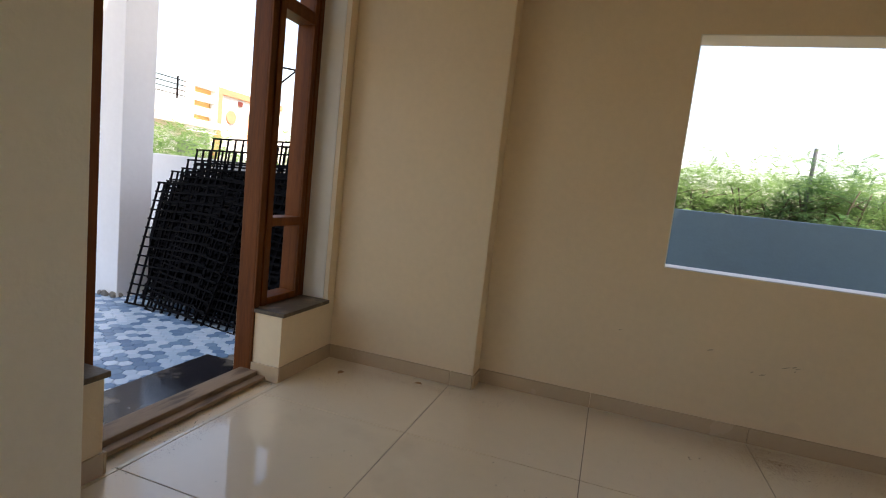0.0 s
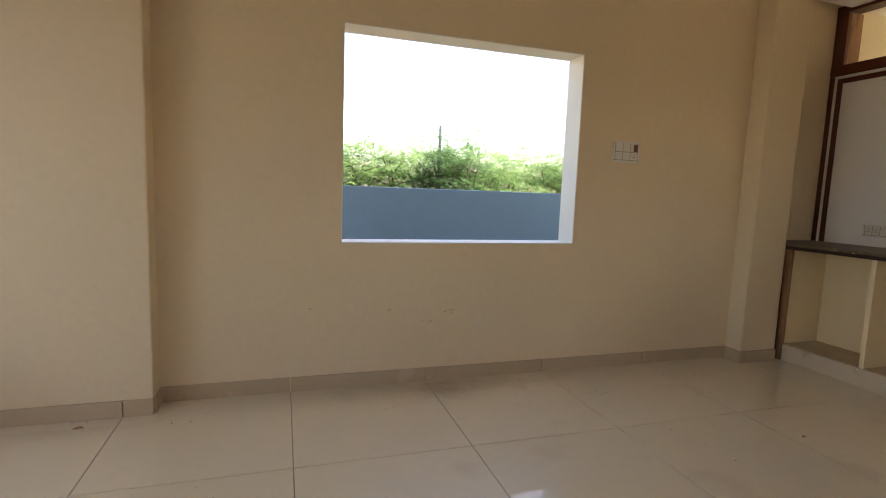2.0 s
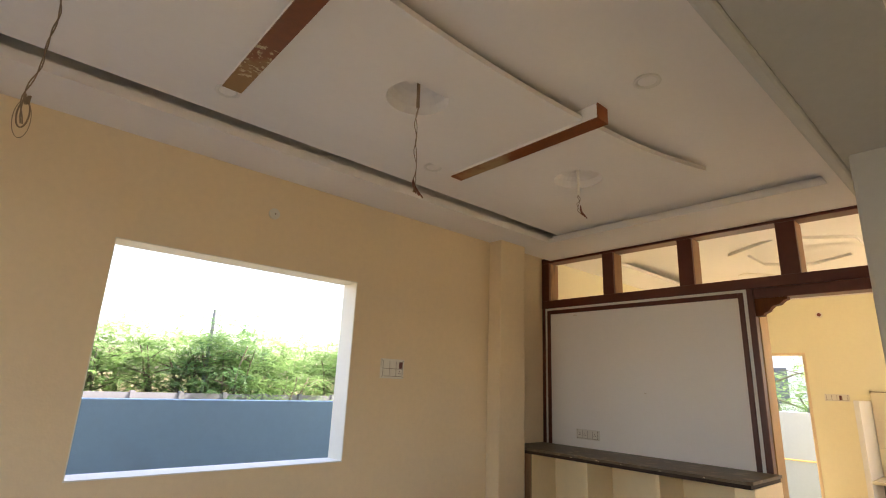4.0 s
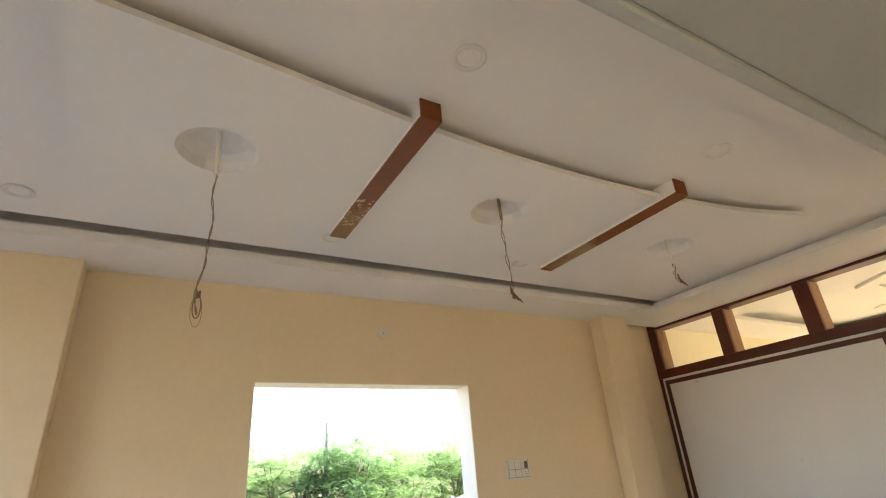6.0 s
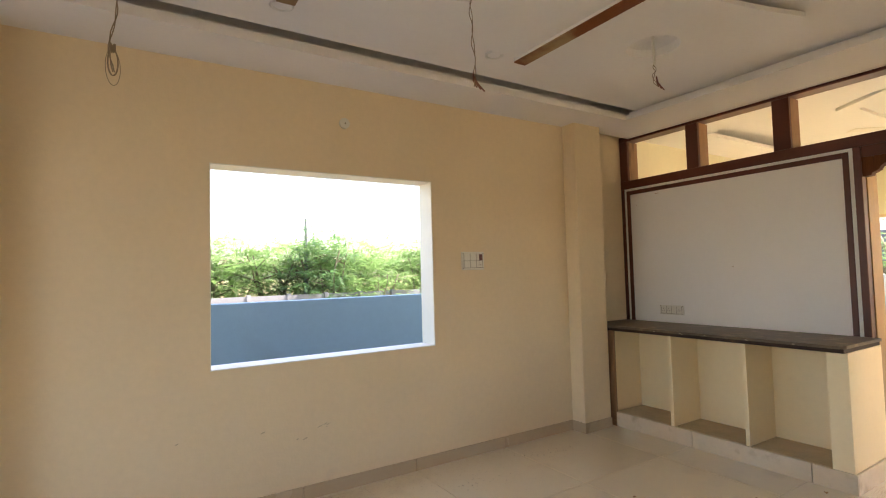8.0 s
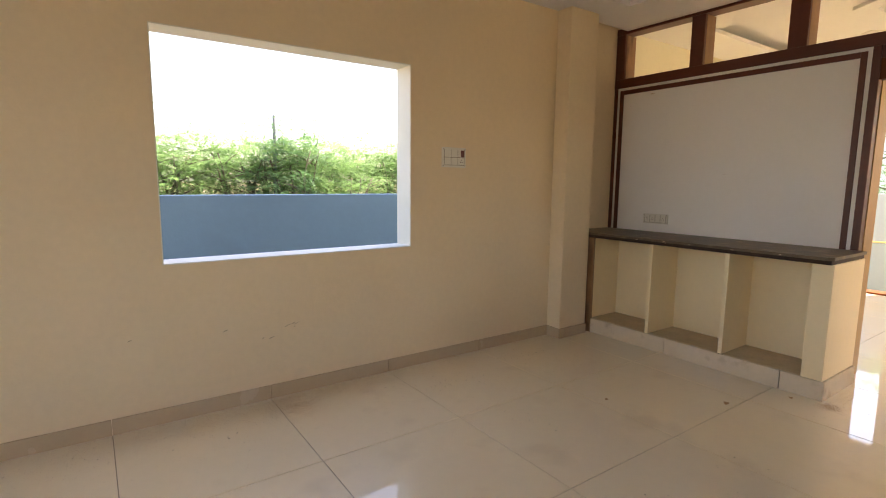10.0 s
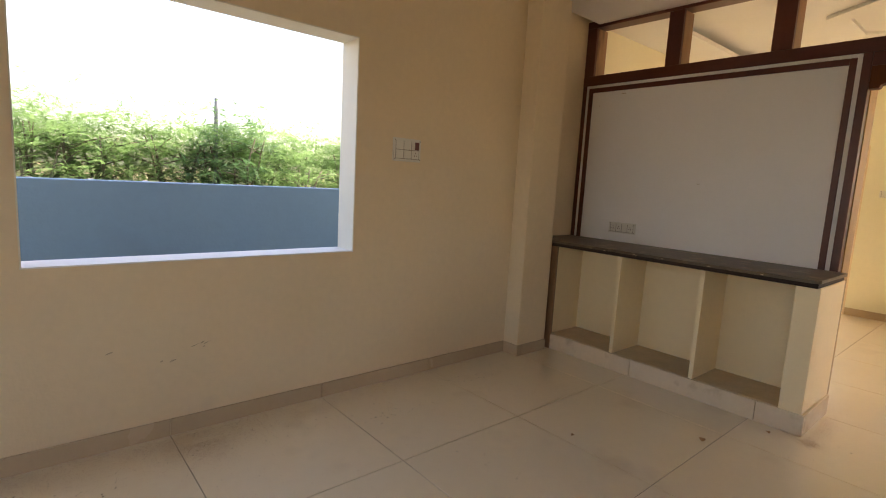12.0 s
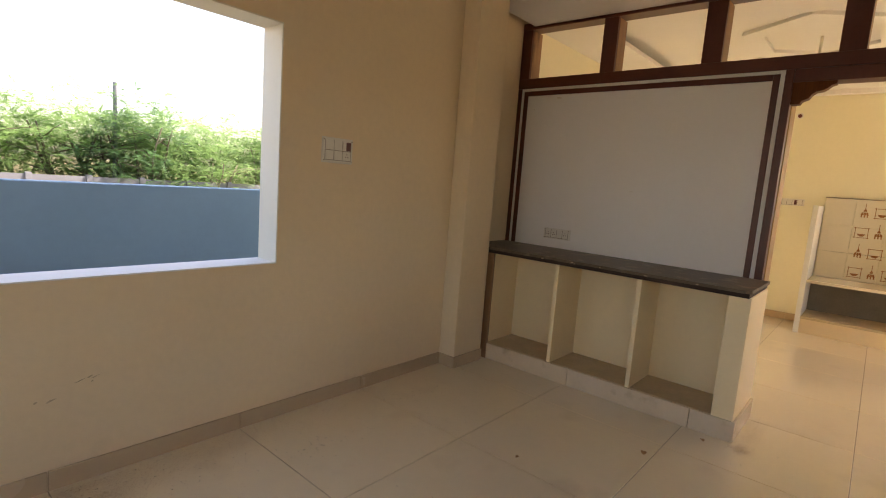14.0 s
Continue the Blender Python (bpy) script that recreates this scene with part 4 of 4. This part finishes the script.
plant(SPARSE, -11.2, 12.2, 1.05, 0.3, "thin grey-green tree near the neighbouring house")
plant(SPARSE, -10.4, 12.6, 1.0, 1.3, "thin grey-green tree near the neighbouring house")

# ---- pole and precast fence ----
pole = tagged(part("utility_pole", tube(bmesh.new(), [(4.62, 13.4, GZ), (4.65, 13.4, 3.33)], [0.07, 0.05], 8), CONCRETE), "slim grey pole standing among the trees", "pole")
fence = thing("precast_fence", "grey precast concrete panel fence with posts", "fence")
FP = 1.14
pm = mesh_of("fence_post", boxes((-0.06, 0.06, -0.07, 0.07, GZ, 0.90), bevel=0.01), CONCRETE)
bm = boxes((0.06, FP - 0.06, -0.02, 0.02, GZ, 0.28), (0.06, FP - 0.06, -0.02, 0.02, 0.29, 0.60), (0.06, FP - 0.06, -0.02, 0.02, 0.61, 0.86))
panel_mesh = mesh_of("fence_panel", bm, CONCRETE)
for k in range(24):
    p = new("fence_post", pm)
    p.parent, p.location = fence, (-6.58 + FP * k, 12, 0)
    q = new("fence_panel", panel_mesh)
    q.parent, q.location = fence, (-6.58 + FP * k, 12, 0)


# ---- neighbouring houses ----
def house_a():
    """A white house with roof rails and a parapet pier with three slots."""
    ob = thing("house", "white two-level house with roof railing and slotted parapet", "house")
    part("wall", boxes((-22, -16.3, 6.0, 13.6, GZ, 2.5)), WHITEWALL, ob)
    part("roof_slab", boxes((-22, -15.6, 5.5, 13.8, 2.5, 2.75)), WHITEWALL, ob)
    part("parapet", boxes((-22, -15.8, 5.6, 12.1, 2.75, 3.35)), WHITEWALL, ob)
    px0, px1, py0, py1 = -15.95, -15.7, 12.1, 13.6
    part("pier", boxes((px0, px1, py0, py0 + 0.3, 2.3, 4.15)), WHITEWALL, ob)
    part("pier", boxes((px0, px1, py1 - 0.15, py1, 2.3, 4.15)), WHITEWALL, ob)
    for z0, z1 in ((2.3, 2.72), (2.95, 3.25), (3.48, 3.75), (3.98, 4.15)):
        part("band", boxes((px0, px1, py0 + 0.3, py1 - 0.15, z0, z1)), WHITEWALL, ob)
    part("slot_back", boxes((px0 - 0.12, px0 - 0.02, py0 + 0.2, py1 - 0.1, 2.5, 4.1)), ORANGE, ob, "ochre painted slots")
    for k in range(4):
        part("rail", tube(bmesh.new(), [(-15.85, 5.8, 3.5 + 0.18 * k), (-15.85, 12.1, 3.5 + 0.18 * k)], 0.02), STEEL, ob)
    for k in range(6):
        part("rail_post", tube(bmesh.new(), [(-15.85, 6 + 1.15 * k, 3.35), (-15.85, 6 + 1.15 * k, 4.15)], 0.035), STEEL, ob)
    part("door", boxes((-16.3, -16.22, 12.3, 13.2, GZ, 1.9)), CONCRETE, ob)


def house_b():
    """A white house trimmed in terracotta, with a round opening."""
    ob = thing("house", "white house with terracotta trim and a round opening", "house")
    part("wall", boxes((-22, -16.4, 14.0, 19.0, GZ, 4.1)), WHITEWALL, ob)
    part("trim", boxes((-16.4, -16.3, 14.2, 14.5, GZ, 4.3)), PINK, ob)
    part("trim", boxes((-16.4, -16.3, 14.5, 18.5, 4.05, 4.3)), PINK, ob)
    part("round_window", disc(bmesh.new(), (-16.38, 15.1, 3.2), 0.28, 0.10, "x"), PINK, ob)
    part("window", boxes((-16.4, -16.34, 16.2, 16.9, 2.2, 3.5)), PINK, ob)
    part("vent", boxes((-16.4, -16.34, 15.5, 15.75, 3.75, 3.95)), DARKPLASTIC, ob)


house_a()
house_b()
far_house = thing("house", "pale blue-white house beyond the yard trees", "house")
part("wall", boxes((24, 30, -2.5, 9, GZ, 5.5)), WHITEWALL, far_house)
part("roof_slab", boxes((23.6, 30.4, -2.9, 9.4, 5.5, 5.75)), CONCRETE, far_house)
for k in range(4):
    part("window", boxes((23.93, 24.0, -1.4 + 2.4 * k, -0.2 + 2.4 * k, 1.2, 2.6)), CONCRETE, far_house)
    part("window", boxes((23.93, 24.0, -1.4 + 2.4 * k, -0.2 + 2.4 * k, 3.6, 4.8)), CONCRETE, far_house)
tp = thing("power_pole", "thin steel service pole with a slanted crossarm", "pole")
part("mast", tube(bmesh.new(), [(-12, 12.4, GZ), (-12, 12.4, 5.2)], 0.05), STEEL, tp)
part("crossarm", tube(bmesh.new(), [(-12, 12.4, 4.75), (-12, 14.0, 4.95)], 0.035), STEEL, tp)
part("brace", tube(bmesh.new(), [(-12, 12.5, 4.2), (-12, 13.4, 4.88)], 0.03), STEEL, tp)

# ---- crumbs and dry leaves on the floor ----
rng = random.Random(9)
V, F = [], []
spots = [(rng.uniform(-1.8, 2.8), -0.16 - abs(rng.gauss(0, 0.16)), 0.05) for _ in range(26)] + [(rng.uniform(-1.6, 3.1), rng.uniform(-2.2, -0.3), 0.08) for _ in range(16)]
spots += [(-1.93 + 0.04 * rng.random(), rng.uniform(-1.62, -0.7), 0.03) for _ in range(18)] + [(3.3, -1.97, 0.06), (3.45, -1.98, 0.05), (0.55, -0.10, 0.05), (0.62, -0.22, 0.06)]
for k in range(1300):
    cx, cy, sp = rng.choice(spots)
    x, y = cx + rng.gauss(0, sp * 1.6), min(cy + rng.gauss(0, sp), -0.02 if -0.9 < cx < 2.85 else -0.17)
    if (x > 3.2 and y > -1.92) or x < -1.98:
        continue
    s = 0.0007 + 0.0034 * rng.random() ** 3
    n0 = len(V)
    for dx, dy, dz in ((1, 0.2, 0), (-0.6, 0.9, 0), (-0.5, -0.8, 0), (0, 0, 0.7)):
        V.append((x + dx * s * rng.uniform(0.6, 1.6), y + dy * s * rng.uniform(0.6, 1.6), 0.0003 + dz * s * 0.7))
    F += [(n0, n0 + 1, n0 + 3), (n0 + 1, n0 + 2, n0 + 3), (n0 + 2, n0, n0 + 3)]
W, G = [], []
# Dust areas; those along the window wall also colour in its shaded floor strip.
dust_shade_areas = [(0.15, -0.02, 0.30, 0.13), (0.55, -0.04, 0.16, 0.12), (0.62, -0.15, 0.07, 0.10), (-0.35, -0.02, 0.32, 0.13), (0.9, -0.04, 0.25, 0.12), (-1.25, -0.24, 0.2, 0.05),
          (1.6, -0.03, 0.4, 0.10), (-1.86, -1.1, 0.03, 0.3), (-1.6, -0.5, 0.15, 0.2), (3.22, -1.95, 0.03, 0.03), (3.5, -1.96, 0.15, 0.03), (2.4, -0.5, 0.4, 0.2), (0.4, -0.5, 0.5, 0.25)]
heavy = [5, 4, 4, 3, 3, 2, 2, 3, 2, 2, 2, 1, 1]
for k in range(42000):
    cx, cy, sx, sy = rng.choices(dust_shade_areas, heavy)[0]
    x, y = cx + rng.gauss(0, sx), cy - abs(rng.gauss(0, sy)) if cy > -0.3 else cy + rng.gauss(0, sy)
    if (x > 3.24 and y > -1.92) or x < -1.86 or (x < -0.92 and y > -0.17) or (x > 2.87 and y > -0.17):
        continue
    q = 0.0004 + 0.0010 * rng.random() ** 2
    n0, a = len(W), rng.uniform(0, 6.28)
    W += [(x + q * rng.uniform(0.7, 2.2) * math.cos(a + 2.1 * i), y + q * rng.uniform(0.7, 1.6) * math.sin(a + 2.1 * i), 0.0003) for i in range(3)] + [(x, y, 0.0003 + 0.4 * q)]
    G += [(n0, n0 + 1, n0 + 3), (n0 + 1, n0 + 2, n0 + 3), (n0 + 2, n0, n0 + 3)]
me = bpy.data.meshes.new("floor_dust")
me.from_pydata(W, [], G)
me.materials.append(DUST_SHADE_BROWN)
tagged(new("floor_dust", me), "fine brown dust, thickened along the window wall to colour in its shade", "dust", kind="stuff")
me = bpy.data.meshes.new("floor_crumbs")
me.from_pydata(V, [], F)
me.materials.append(DIRT)
tagged(new("floor_crumbs", me), "scattered dry dirt crumbs on the tile floor", "dirt", kind="stuff")


def dry_leaf(x, y, s, turn):
    bm = bmesh.new()
    mid = [bm.verts.new((s * (k / 4 - 0.5), 0, 0.003 + 0.004 * math.sin(k))) for k in range(5)]
    lf = [bm.verts.new((s * (k / 4 - 0.5), s * 0.28 * math.sin(math.pi * k / 4) + 0.001, 0.008)) for k in range(1, 4)]
    rt = [bm.verts.new((s * (k / 4 - 0.5), -s * 0.28 * math.sin(math.pi * k / 4) - 0.001, 0.007)) for k in range(1, 4)]
    for row in (lf, rt):
        bm.faces.new((mid[0], mid[1], row[0]))
        bm.faces.new((mid[1], mid[2], row[1], row[0]))
        bm.faces.new((mid[2], mid[3], row[2], row[1]))
        bm.faces.new((mid[3], mid[4], row[2]))
    ob = tagged(part("dry_leaf", bm, DUST_SHADE_BROWN), "curled dry brown leaf lying on the floor", "leaf", "dry leaves")
    ob.matrix_world = pose(x, y, 0.0005, 0, 0, turn)


for x, y, s, a in ((2.755, -1.585, 0.055, 20), (-1.69, -0.357, 0.06, 80), (-1.235, -0.253, 0.05, 10), (3.17, -1.77, 0.04, 30), (2.2, -1.15, 0.03, 0)):
    dry_leaf(x, y, s, a)

# ---- scuffs on the window wall ----
rng = random.Random(17)
V, F = [], []
for cx, cz, n, sp in ((0.668, 0.437, 4, 0.016), (0.50, 0.40, 2, 0.06), (0.2, 0.40, 2, 0.2)):
    for _ in range(n):
        x, z = cx + rng.gauss(0, sp), cz + rng.gauss(0, sp * 0.4)
        w, h, n0 = rng.uniform(0.006, 0.024), rng.uniform(0.002, 0.006), len(V)
        for k in range(7):
            a = 2 * math.pi * k / 7
            V.append((x + w * math.cos(a) * rng.uniform(0.5, 1.1), -0.0012, z + h * math.sin(a) * rng.uniform(0.5, 1.1) + 0.3 * w * math.cos(a)))
        V.append((x, -0.0022, z))
        F += [(n0 + k, n0 + (k + 1) % 7, n0 + 7) for k in range(7)]
me = bpy.data.meshes.new("wall_scuffs")
me.from_pydata(V, [], F)
me.materials.append(SCUFF)
tagged(new("wall_scuffs", me), "small grey-brown scuff marks on the window wall", "marks", kind="stuff")

# ---- nicks on the white panel ----
V, F = [], []
for cy, cz, w, h in ((-0.28, 2.085, 0.022, 0.004), (-0.95, 1.38, 0.012, 0.002), (-0.06, 2.0, 0.004, 0.003)):
    n0 = len(V)
    V += [(3.8072, cy - w, cz - h), (3.8072, cy + w, cz - 0.4 * h), (3.8072, cy + 0.7 * w, cz + h), (3.8072, cy - 0.8 * w, cz + 0.5 * h), (3.8062, cy, cz)]
    F += [(n0 + k, n0 + (k + 1) % 4, n0 + 4) for k in range(4)]
me = bpy.data.meshes.new("panel_nicks")
me.from_pydata(V, [], F)
me.materials.append(SCUFF)
tagged(new("panel_nicks", me), "small brown nicks in the white panel", "marks", kind="stuff")

# ---- floor tiles ----
TS = 0.8
for i in range(-3, 10):
    for j in range(-1, 8):
        x0, x1 = -0.276 + TS * i, -0.276 + TS * (i + 1)
        y1, y0 = -0.83 - TS * (j - 0), -0.83 - TS * (j + 1)
        x0, x1, y0, y1 = max(x0, XW), min(x1, XF), max(y0, YS), (y1 if j >= 0 else 0.11 if x0 > 3.2 else 0.0)
        if x1 - x0 < 0.02 or y1 - y0 < 0.02:
            continue
        g = 0.0016
        v = [(x0 + g, y0 + g, -0.01), (x1 - g, y0 + g, -0.01), (x1 - g, y1 - g, -0.01), (x0 + g, y1 - g, -0.01),
             (x0 + g, y0 + g, -0.001), (x1 - g, y0 + g, -0.001), (x1 - g, y1 - g, -0.001), (x0 + g, y1 - g, -0.001),
             (x0 + 2 * g, y0 + 2 * g, 0), (x1 - 2 * g, y0 + 2 * g, 0), (x1 - 2 * g, y1 - 2 * g, 0), (x0 + 2 * g, y1 - 2 * g, 0)]
        f = [(8, 9, 10, 11)] + [(a + q, (a + 1) % 4 + q, (a + 1) % 4 + q + 4, a + q + 4) for q in (0, 4) for a in range(4)]
        me = bpy.data.meshes.new("floor_tile")
        me.from_pydata(v, [], f)
        me.materials.append(TILE)
        t = new("floor_tile", me)
        t.parent = floor
